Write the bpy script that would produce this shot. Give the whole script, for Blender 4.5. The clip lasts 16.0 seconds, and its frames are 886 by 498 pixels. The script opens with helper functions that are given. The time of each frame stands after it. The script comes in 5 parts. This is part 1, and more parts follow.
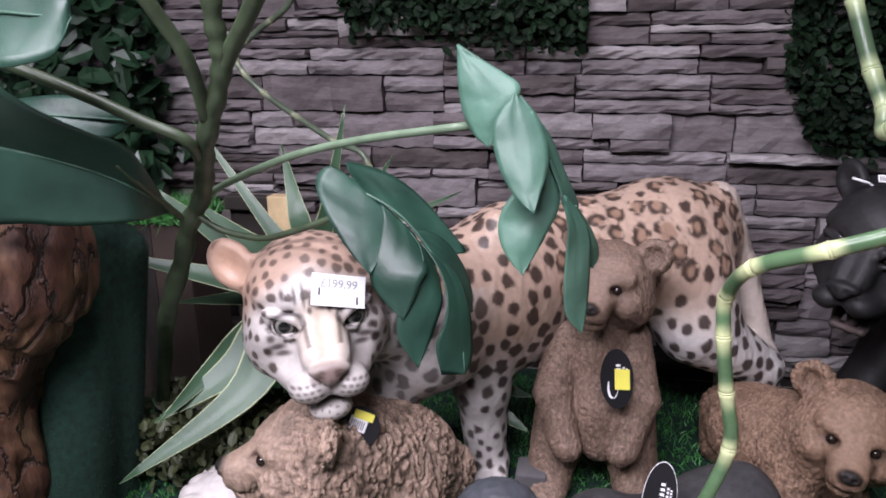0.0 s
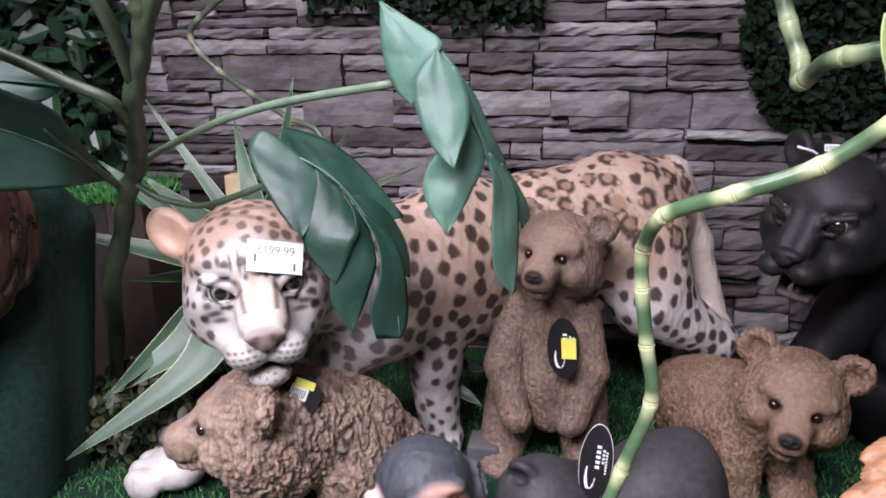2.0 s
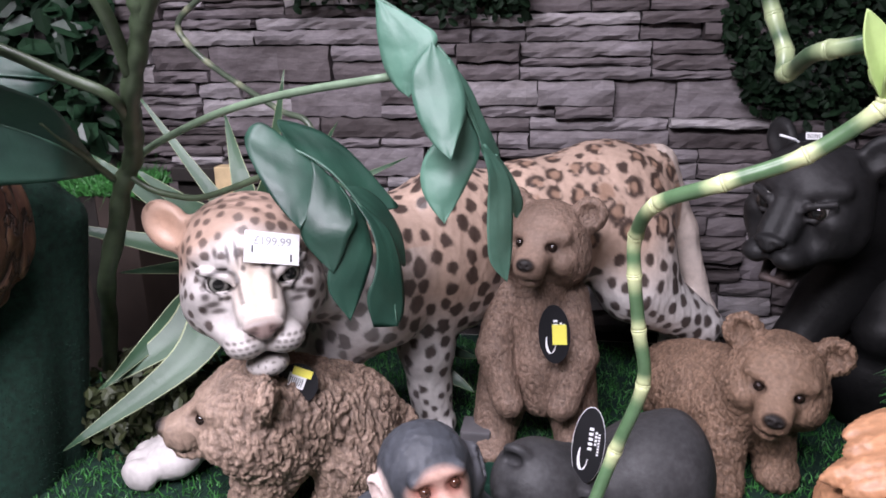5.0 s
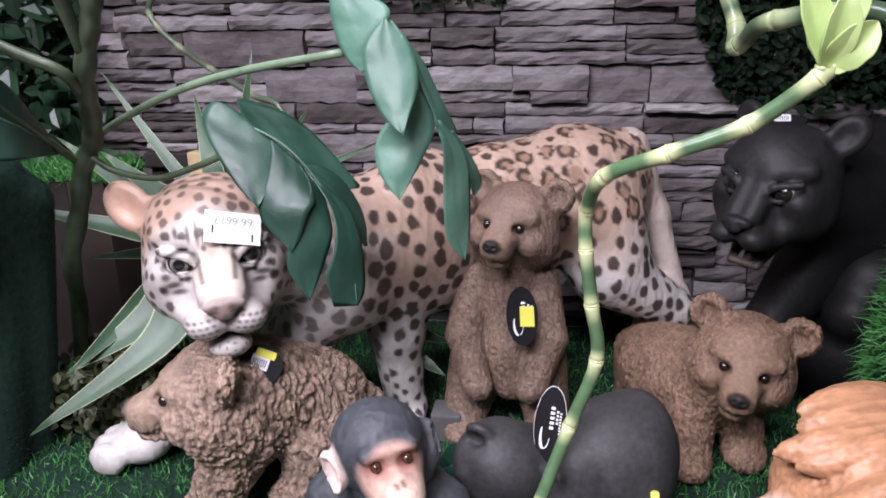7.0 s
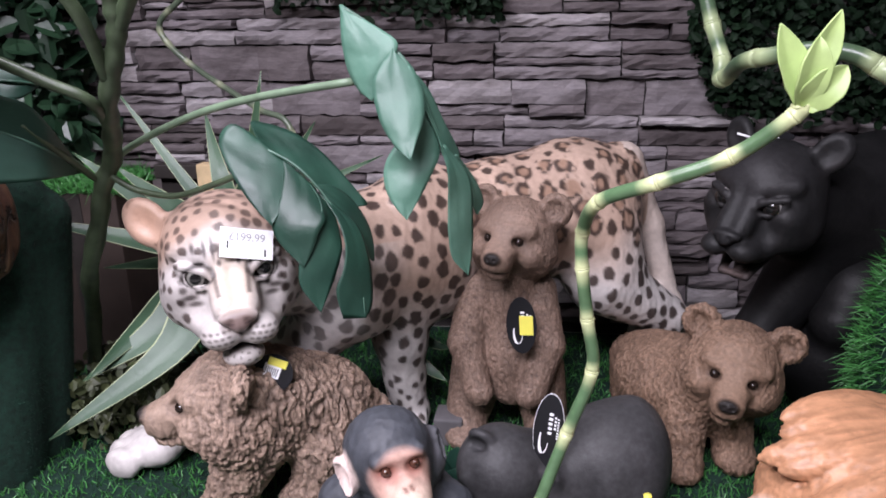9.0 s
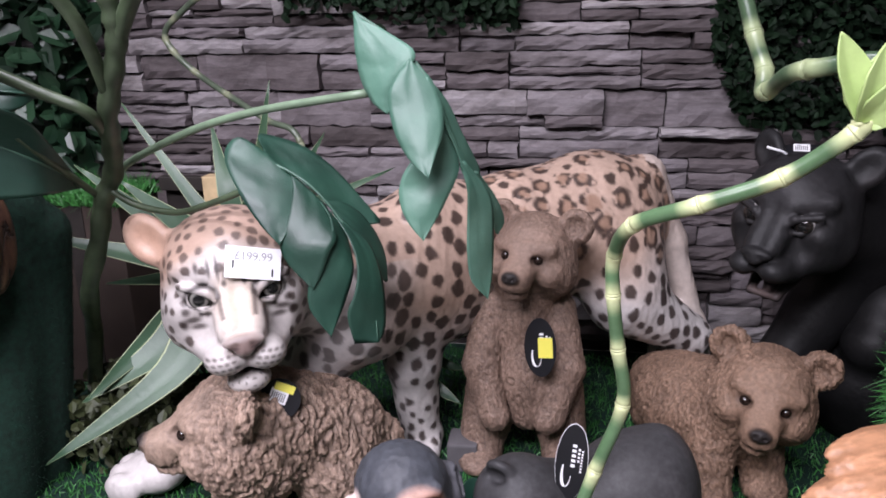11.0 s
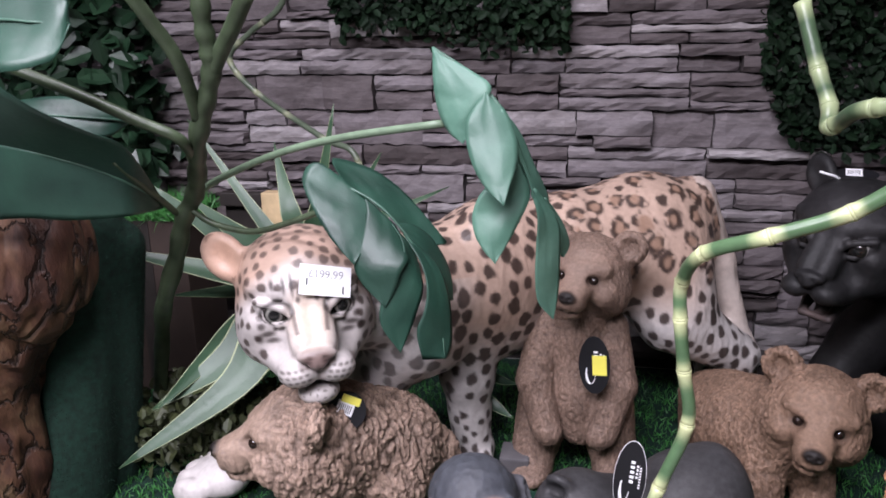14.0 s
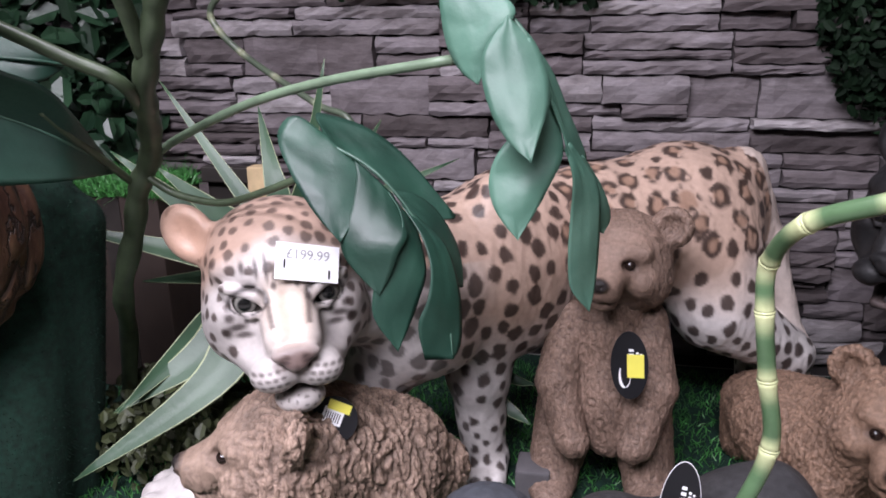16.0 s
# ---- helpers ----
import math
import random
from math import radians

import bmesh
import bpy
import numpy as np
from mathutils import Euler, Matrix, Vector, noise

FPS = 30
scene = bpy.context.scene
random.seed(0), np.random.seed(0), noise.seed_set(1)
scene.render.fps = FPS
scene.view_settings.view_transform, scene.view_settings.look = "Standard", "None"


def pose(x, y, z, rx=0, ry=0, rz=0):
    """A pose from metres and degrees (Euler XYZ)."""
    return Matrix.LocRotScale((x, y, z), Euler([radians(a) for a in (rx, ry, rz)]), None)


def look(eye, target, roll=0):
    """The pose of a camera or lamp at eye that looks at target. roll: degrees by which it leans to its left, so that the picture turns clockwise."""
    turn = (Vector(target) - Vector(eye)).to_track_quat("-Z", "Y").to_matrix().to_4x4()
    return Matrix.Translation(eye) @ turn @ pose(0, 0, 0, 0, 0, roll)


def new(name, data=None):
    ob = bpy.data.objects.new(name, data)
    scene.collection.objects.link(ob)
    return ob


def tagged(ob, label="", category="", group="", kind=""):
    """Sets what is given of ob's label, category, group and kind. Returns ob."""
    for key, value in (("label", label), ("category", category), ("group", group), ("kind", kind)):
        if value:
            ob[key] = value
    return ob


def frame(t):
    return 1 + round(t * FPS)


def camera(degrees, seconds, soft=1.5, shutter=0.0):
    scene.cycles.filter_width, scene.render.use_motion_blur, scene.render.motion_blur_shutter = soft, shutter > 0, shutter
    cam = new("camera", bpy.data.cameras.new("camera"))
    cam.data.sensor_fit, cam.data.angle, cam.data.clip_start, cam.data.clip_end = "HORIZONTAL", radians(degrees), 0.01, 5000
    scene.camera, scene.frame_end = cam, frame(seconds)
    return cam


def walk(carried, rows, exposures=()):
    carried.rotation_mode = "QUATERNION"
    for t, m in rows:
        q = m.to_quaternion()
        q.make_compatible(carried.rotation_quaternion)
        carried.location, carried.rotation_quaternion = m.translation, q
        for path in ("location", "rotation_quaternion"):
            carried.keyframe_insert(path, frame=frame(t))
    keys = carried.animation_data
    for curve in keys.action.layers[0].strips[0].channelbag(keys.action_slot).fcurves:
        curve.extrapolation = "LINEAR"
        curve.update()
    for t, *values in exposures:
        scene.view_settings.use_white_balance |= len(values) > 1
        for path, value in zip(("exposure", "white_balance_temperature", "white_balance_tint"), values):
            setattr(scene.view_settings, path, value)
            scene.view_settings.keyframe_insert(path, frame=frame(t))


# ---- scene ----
cam = camera(62.4, 16.0, 1.75)
PATH = [
    (0, (0.082, 0.062, 0.788), (-0.304, 1.949, 0.247), -0.6),
    (0.5, (0.093, 0.068, 0.797), (-0.267, 1.961, 0.262), -0.7),
    (1, (0.12, 0.082, 0.781), (-0.238, 1.975, 0.247), -0.7),
    (1.5, (0.147, 0.069, 0.76), (-0.215, 1.961, 0.22), -0.8),
    (2, (0.155, 0.067, 0.745), (-0.208, 1.955, 0.197), -0.8),
    (2.5, (0.143, 0.064, 0.747), (-0.223, 1.95, 0.191), -0.8),
    (3, (0.127, 0.064, 0.735), (-0.239, 1.947, 0.169), -0.8),
    (3.5, (0.137, 0.054, 0.747), (-0.211, 1.939, 0.175), -0.8),
    (4, (0.136, 0.046, 0.753), (-0.193, 1.933, 0.18), -0.9),
    (6.5, (0.172, 0.047, 0.737), (-0.134, 1.933, 0.147), -1.0),
    (7, (0.186, 0.05, 0.731), (-0.113, 1.936, 0.137), -1.0),
    (7.5, (0.196, 0.044, 0.733), (-0.097, 1.93, 0.134), -1.0),
    (8, (0.197, 0.035, 0.734), (-0.094, 1.921, 0.134), -1.0),
    (8.5, (0.19, 0.017, 0.765), (-0.102, 1.902, 0.164), -1.1),
    (9, (0.185, 0.006, 0.766), (-0.108, 1.893, 0.172), -1.0),
    (11.5, (0.148, 0.068, 0.766), (-0.168, 1.958, 0.193), -1.0),
    (12, (0.13, 0.052, 0.772), (-0.191, 1.941, 0.199), -1.0),
    (12.5, (0.12, 0.033, 0.778), (-0.217, 1.921, 0.209), -0.9),
    (13, (0.117, 0.016, 0.783), (-0.241, 1.902, 0.22), -0.9),
    (13.5, (0.117, 0.01, 0.791), (-0.257, 1.895, 0.237), -0.9),
    (14, (0.119, 0.016, 0.793), (-0.268, 1.9, 0.247), -0.9),
    (14.5, (0.124, 0.054, 0.787), (-0.273, 1.938, 0.245), -0.8),
    (15, (0.126, 0.103, 0.771), (-0.276, 1.986, 0.229), -0.9),
    (15.5, (0.104, 0.145, 0.746), (-0.301, 2.024, 0.193), -0.8),
    (16, (0.083, 0.189, 0.725), (-0.324, 2.062, 0.154), -0.8),
]
walk(cam, [(t, look(eye, target, roll)) for t, eye, target, roll in PATH],
     [(0, 0.0), (1.5, 0.05), (3, 0.10), (7.5, 0.10), (9, 0.04), (11.5, 0.02), (16, 0.02)])

# ---- light ----
world = bpy.data.worlds.new("shop_air")
scene.world = world
world.use_nodes = True
world.node_tree.nodes["Background"].inputs[0].default_value = (0.75, 0.85, 1.0, 1)
world.node_tree.nodes["Background"].inputs[1].default_value = 0.15


def area_lamp(name, x, y, z, sx, sy, watts, colour, target=None):
    data = bpy.data.lights.new(name, "AREA")
    data.shape, data.size, data.size_y, data.energy, data.color = "RECTANGLE", sx, sy, watts, colour
    ob = new(name, data)
    ob.matrix_world = look((x, y, z), target or (x, y + 0.001, 0))
    return ob


CEILING = 2.05
LAMP = (0.905, 0.86, 0.99)
area_lamp("ceiling_lamp_front", -0.42, -0.58, CEILING - 0.09, 1.5, 0.6, 51, LAMP, (-0.16, 1.1, 0.0)).data.spread = radians(105)
area_lamp("ceiling_lamp_back", -0.26, 0.64, CEILING - 0.09, 0.7, 0.3, 13.5, LAMP).data.spread = radians(120)


# ---- materials ----
def material(name, rough=0.6, colour=None, spec=0.4):
    m = bpy.data.materials.new(name)
    m.use_nodes = True
    b = m.node_tree.nodes["Principled BSDF"]
    b.inputs["Roughness"].default_value = rough
    b.inputs["Specular IOR Level"].default_value = spec
    if colour:
        b.inputs["Base Color"].default_value = (*colour, 1)
    return m, m.node_tree, b


def node(tree, kind, **sets):
    n = tree.nodes.new(kind)
    for key, value in sets.items():
        n.inputs[key.replace("_", " ")].default_value = value
    return n


def ramp(tree, factor, stops):
    r = tree.nodes.new("ShaderNodeValToRGB")
    e = r.color_ramp.elements
    while len(e) < len(stops):
        e.new(0.5)
    for i, (p, c) in enumerate(stops):
        e[i].position, e[i].color = p, (*c, 1)
    tree.links.new(factor, r.inputs[0])
    return r.outputs[0]


def mix(tree, a, b, factor, blend="MIX"):
    n = tree.nodes.new("ShaderNodeMix")
    n.data_type, n.blend_type = "RGBA", blend
    for slot, value in ((0, factor), (6, a), (7, b)):
        if isinstance(value, (int, float)):
            n.inputs[slot].default_value = value
        elif isinstance(value, tuple):
            n.inputs[slot].default_value = (*value, 1)
        else:
            tree.links.new(value, n.inputs[slot])
    return n.outputs[2]


def coords(tree, scale=(1, 1, 1)):
    c = tree.nodes.new("ShaderNodeTexCoord")
    m = tree.nodes.new("ShaderNodeMapping")
    m.inputs["Scale"].default_value = scale
    tree.links.new(c.outputs["Object"], m.inputs["Vector"])
    return m.outputs[0]


def noise_of(tree, scale, detail=4.0, vec=None, rough=0.55):
    n = node(tree, "ShaderNodeTexNoise", Scale=scale, Detail=detail, Roughness=rough)
    tree.links.new(vec or coords(tree), n.inputs["Vector"])
    return n.outputs[0]


def bump(tree, bsdf, height, strength, distance, under=None):
    b = node(tree, "ShaderNodeBump", Strength=strength, Distance=distance)
    tree.links.new(height, b.inputs["Height"])
    if under:
        tree.links.new(under, b.inputs["Normal"])
    tree.links.new(b.outputs[0], bsdf.inputs["Normal"])
    return b.outputs[0]


def painted(name, rough, grain, depth, mottled=0.25, fur=None, spec=0.4):
    """Hand-painted cast resin: the colour comes from the painted vertices, relief from grain."""
    m, t, b = material(name, rough, spec=spec)
    a = t.nodes.new("ShaderNodeAttribute")
    a.attribute_name = "paint"
    fine = noise_of(t, grain, 5)
    broad = noise_of(t, 14, 3)
    tone = ramp(t, fine, [(0.3, (1 - mottled,) * 3), (0.7, (1 + mottled * 0.4,) * 3)])
    tone2 = ramp(t, broad, [(0.3, (0.86,) * 3), (0.7, (1.0,) * 3)])
    col = mix(t, mix(t, a.outputs["Color"], tone, 1.0, "MULTIPLY"), tone2, 1.0, "MULTIPLY")
    t.links.new(col, b.inputs["Base Color"])
    first = bump(t, b, fine, 0.6, depth)
    if fur:
        vec = coords(t, (1, 1, 0.38))
        warp = node(t, "ShaderNodeTexNoise", Scale=45.0, Detail=2.0)
        t.links.new(vec, warp.inputs["Vector"])
        shift = t.nodes.new("ShaderNodeVectorMath")
        shift.operation = "MULTIPLY_ADD"
        shift.inputs[1].default_value = (0.020, 0.020, 0.012)
        t.links.new(warp.outputs["Color"], shift.inputs[0])
        t.links.new(vec, shift.inputs[2])
        locks = t.nodes.new("ShaderNodeTexVoronoi")
        locks.feature = "DISTANCE_TO_EDGE"
        locks.inputs["Scale"].default_value = fur
        t.links.new(shift.outputs[0], locks.inputs["Vector"])
        calm = t.nodes.new("ShaderNodeAttribute")
        calm.attribute_name = "calm"
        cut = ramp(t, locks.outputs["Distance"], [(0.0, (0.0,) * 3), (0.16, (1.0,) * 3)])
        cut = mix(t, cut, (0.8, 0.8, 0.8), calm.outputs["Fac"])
        # colour darkens along the edges between fur locks
        lock_tone = mix(t, (0.80, 0.76, 0.74), (1.05, 1.05, 1.05), cut)
        t.links.new(mix(t, col, lock_tone, 1.0, "MULTIPLY"), b.inputs["Base Color"])
        second = bump(t, b, cut, 0.45, 0.0022, first)
        bump(t, b, noise_of(t, fur * 2.2, 4, vec, 0.7), 0.6, 0.002, second)
    return m


def leafy(name, dark, light, rough=0.4, scale=9.0, spec=0.4, spread=(0.55, 1.25)):
    m, t, b = material(name, rough, spec=spec)
    n = noise_of(t, scale, 4)
    g = t.nodes.new("ShaderNodeNewGeometry")
    col = ramp(t, n, [(0.3, dark), (0.7, light)])
    isl = ramp(t, g.outputs["Random Per Island"], [(0.0, (spread[0],) * 3), (1.0, (spread[1],) * 3)])
    t.links.new(mix(t, col, isl, 1.0, "MULTIPLY"), b.inputs["Base Color"])
    bump(t, b, noise_of(t, scale * 9, 3), 0.25, 0.002)
    return m


def plain(name, colour, rough=0.6, var=0.15, scale=30.0, depth=0.001, metal=0.0):
    m, t, b = material(name, rough)
    n = noise_of(t, scale, 5)
    lo, hi = tuple(c * (1 - var) for c in colour), tuple(min(1, c * (1 + var)) for c in colour)
    t.links.new(ramp(t, n, [(0.3, lo), (0.7, hi)]), b.inputs["Base Color"])
    b.inputs["Metallic"].default_value = metal
    bump(t, b, n, 0.4, depth)
    return m


def make_stone():
    m, t, b = material("ledge_stone", 0.78)
    info = t.nodes.new("ShaderNodeObjectInfo")
    c = coords(t, (0.7, 1, 2.6))
    n1, n2 = noise_of(t, 9, 5, c, 0.6), noise_of(t, 60, 5, c, 0.65)
    isl = t.nodes.new("ShaderNodeNewGeometry")
    both = t.nodes.new("ShaderNodeMath")
    both.operation = "ADD"
    t.links.new(info.outputs["Random"], both.inputs[0])
    t.links.new(isl.outputs["Random Per Island"], both.inputs[1])
    turn = t.nodes.new("ShaderNodeMath")
    turn.operation = "FRACT"
    t.links.new(both.outputs[0], turn.inputs[0])
    base = ramp(t, turn.outputs[0], [(0.0, (0.088, 0.074, 0.074)), (0.35, (0.155, 0.135, 0.140)), (0.7, (0.215, 0.196, 0.205)), (1.0, (0.40, 0.38, 0.385))])
    stain = ramp(t, n1, [(0.28, (0.45, 0.41, 0.40)), (0.5, (0.9, 0.87, 0.87)), (0.75, (1.25, 1.22, 1.25))])
    grit = ramp(t, n2, [(0.3, (0.75,) * 3), (0.7, (1.15,) * 3)])
    t.links.new(mix(t, mix(t, base, stain, 1.0, "MULTIPLY"), grit, 1.0, "MULTIPLY"), b.inputs["Base Color"])
    f = bump(t, b, n1, 0.7, 0.008)
    bump(t, b, n2, 0.5, 0.003, f)
    return m


STONE = make_stone()
MORTAR = plain("dark_mortar", (0.035, 0.03, 0.03), 0.9)
LEOPARD = painted("leopard_paint", 0.42, 90, 0.0012, 0.12)
BEAR = painted("bear_resin", 0.55, 160, 0.0012, 0.25, fur=190)
BLACK = painted("black_resin", 0.52, 110, 0.0016, 0.3, spec=0.25)
SKIN = painted("chimp_paint", 0.58, 130, 0.0012, 0.2)
MANE = painted("mane_paint", 0.42, 60, 0.001, 0.15)
EYE, _t, _b = material("glass_eye", 0.06, spec=0.6)
_a = _t.nodes.new("ShaderNodeAttribute")
_a.attribute_name = "paint"
_t.links.new(_a.outputs["Color"], _b.inputs["Base Color"])
TURF = leafy("turf_blade", (0.028, 0.13, 0.030), (0.075, 0.27, 0.065), 0.45, 20)
TURF_BACK = plain("turf_mat", (0.0045, 0.023, 0.014), 0.9, 0.5, 90, 0.003)
BOX = leafy("box_leaf", (0.004, 0.011, 0.005), (0.011, 0.027, 0.012), 0.65, 12, 0.15)
IVY = leafy("ivy_leaf", (0.007, 0.024, 0.012), (0.025, 0.06, 0.03), 0.35, 14)
MONSTERA = leafy("monstera_leaf", (0.007, 0.028, 0.019), (0.022, 0.068, 0.045), 0.46, 11, 0.5, (0.75, 1.1))
# same leaf as MONSTERA, with the lamp's sheen put into a paler base
LIT_LEAF = leafy("lit_monstera_leaf", (0.038, 0.108, 0.074), (0.090, 0.185, 0.135), 0.50, 12, 0.5, (0.8, 1.1))
STEM = plain("green_stem", (0.042, 0.060, 0.032), 0.45, 0.35, 40)
RIB = plain("leaf_rib", (0.045, 0.10, 0.07), 0.4, 0.2, 40)
PALE_STEM = plain("pale_green_stem", (0.13, 0.185, 0.12), 0.4, 0.25, 40)


def make_bark():
    m, t, b = material("log_bark", 0.62)
    c = coords(t, (1, 1, 0.45))
    n1, n2 = noise_of(t, 16, 5, c, 0.6), noise_of(t, 90, 5, c, 0.6)
    crack = t.nodes.new("ShaderNodeTexVoronoi")
    crack.feature = "DISTANCE_TO_EDGE"
    crack.inputs["Scale"].default_value = 17
    warped = mix(t, c, n1, 0.12, "ADD")
    t.links.new(warped, crack.inputs["Vector"])
    base = ramp(t, n1, [(0.30, (0.022, 0.009, 0.006)), (0.44, (0.058, 0.023, 0.014)), (0.58, (0.105, 0.052, 0.028)), (0.74, (0.25, 0.165, 0.09))])
    fine = ramp(t, n2, [(0.3, (0.60,) * 3), (0.7, (1.2,) * 3)])
    split = ramp(t, crack.outputs["Distance"], [(0.0, (0.18,) * 3), (0.07, (1.0,) * 3)])
    t.links.new(mix(t, mix(t, base, fine, 1.0, "MULTIPLY"), split, 1.0, "MULTIPLY"), b.inputs["Base Color"])
    f = bump(t, b, n1, 0.7, 0.012)
    g = bump(t, b, split, 0.8, 0.006, f)
    bump(t, b, n2, 0.5, 0.003, g)
    return m


BARK = make_bark()
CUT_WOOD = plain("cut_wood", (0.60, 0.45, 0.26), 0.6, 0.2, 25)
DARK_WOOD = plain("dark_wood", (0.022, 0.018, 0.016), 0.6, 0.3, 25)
WHITE = plain("white_label", (0.82, 0.82, 0.84), 0.5, 0.02)
FADED = plain("faded_ink", (0.33, 0.33, 0.34), 0.6, 0.3, 200)
INK = plain("black_ink", (0.012, 0.012, 0.014), 0.6, 0.1)
TAG = plain("black_card", (0.012, 0.012, 0.014), 0.35, 0.1)
YELLOW = plain("yellow_label", (0.78, 0.72, 0.12), 0.5, 0.05)
GREY = plain("grey_slate", (0.085, 0.08, 0.085), 0.7, 0.2)
SHOP_WALL = plain("shop_wall", (0.62, 0.60, 0.58), 0.9, 0.05)
SHOP_FLOOR = plain("shop_floor", (0.34, 0.32, 0.30), 0.6, 0.1)
SHOP_CEILING = plain("shop_ceiling", (0.7, 0.7, 0.7), 0.9, 0.05)
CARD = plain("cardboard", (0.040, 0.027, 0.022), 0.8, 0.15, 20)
FERN = leafy("fern_leaf", (0.025, 0.034, 0.014), (0.08, 0.09, 0.038), 0.5, 14)
SHOOT = plain("bamboo_shoot", (0.38, 0.50, 0.19), 0.4, 0.2, 30)


# ---- mesh helpers ----
def mesh_of(name, verts, faces, mats, smooth=True, paint=None, slots=None, calm=None):
    me = bpy.data.meshes.new(name)
    verts = np.asarray(verts, np.float32)
    me.from_pydata(verts.tolist(), [], faces.tolist() if isinstance(faces, np.ndarray) else faces)
    for m in mats if isinstance(mats, (list, tuple)) else [mats]:
        me.materials.append(m)
    if paint is not None:
        at = me.color_attributes.new("paint", "FLOAT_COLOR", "POINT")
        at.data.foreach_set("color", np.c_[paint, np.ones(len(paint))].astype(np.float32).ravel())
    if calm is not None:
        me.attributes.new("calm", "FLOAT", "POINT").data.foreach_set("value", np.asarray(calm, np.float32))
    if slots is not None:
        me.polygons.foreach_set("material_index", np.asarray(slots, np.int32))
    me.polygons.foreach_set("use_smooth", np.full(len(me.polygons), smooth))
    me.update()
    return me


def thing(name, label, category, at=(0, 0, 0), group="", kind=""):
    ob = new(name)
    ob.empty_display_size = 0.02
    ob.location = at
    return tagged(ob, label, category, group, kind)


def part_mesh(name, me, parent, label=""):
    ob = new(name, me)
    ob.parent = parent
    base = Vector()
    p = parent
    while p is not None:
        base += p.location
        p = p.parent
    ob.location = -base
    return tagged(ob, label)


def part(name, bm, mat, parent, label="", smooth=False):
    me = bpy.data.meshes.new(name)
    bm.to_mesh(me)
    bm.free()
    me.materials.append(mat)
    if smooth:
        me.polygons.foreach_set("use_smooth", np.full(len(me.polygons), True))
    return part_mesh(name, me, parent, label)


def box(lo, hi, bevel=0.0):
    bm = bmesh.new()
    bmesh.ops.create_cube(bm, size=1)
    for v in bm.verts:
        v.co = Vector([lo[i] + (v.co[i] + 0.5) * (hi[i] - lo[i]) for i in range(3)])
    if bevel:
        bmesh.ops.bevel(bm, geom=bm.edges[:], offset=bevel, segments=2, affect="EDGES", profile=0.6)
    return bm


def solid(name, bm, mat, label, category, kind="", smooth=False):
    me = bpy.data.meshes.new(name)
    bm.to_mesh(me)
    bm.free()
    me.materials.append(mat)
    if smooth:
        me.polygons.foreach_set("use_smooth", np.full(len(me.polygons), True))
    return tagged(new(name, me), label, category, "", kind)


def smooth_path(points, steps):
    """A Catmull-Rom curve through the points."""
    p = np.array(points, float)
    p = np.vstack([2 * p[0] - p[1], p, 2 * p[-1] - p[-2]])
    out = []
    for i in range(1, len(p) - 2):
        for s in np.linspace(0, 1, steps, endpoint=False):
            a, b, c, d = p[i - 1], p[i], p[i + 1], p[i + 2]
            out.append(0.5 * (2 * b + (c - a) * s + (2 * a - 5 * b + 4 * c - d) * s**2 + (3 * b - a - 3 * c + d) * s**3))
    out.append(p[-2])
    return np.array(out)


def tube(points, radii, sides=12, caps=True):
    """Rings swept along points; radii one for each."""
    p = np.array(points, float)
    r = np.broadcast_to(radii, len(p))
    tan = np.gradient(p, axis=0)
    tan /= np.linalg.norm(tan, axis=1)[:, None] + 1e-9
    ref = np.array([0.3, 1.0, 0.2])
    u = np.cross(tan, ref)
    u /= np.linalg.norm(u, axis=1)[:, None] + 1e-9
    w = np.cross(tan, u)
    a = np.linspace(0, 2 * np.pi, sides, endpoint=False)
    v = p[:, None] + r[:, None, None] * (u[:, None] * np.cos(a)[None, :, None] + w[:, None] * np.sin(a)[None, :, None])
    n = len(p)
    faces = [[i * sides + k, i * sides + (k + 1) % sides, (i + 1) * sides + (k + 1) % sides, (i + 1) * sides + k] for i in range(n - 1) for k in range(sides)]
    if caps:
        faces += [list(range(sides))[::-1], [(n - 1) * sides + k for k in range(sides)]]
    return v.reshape(-1, 3), faces


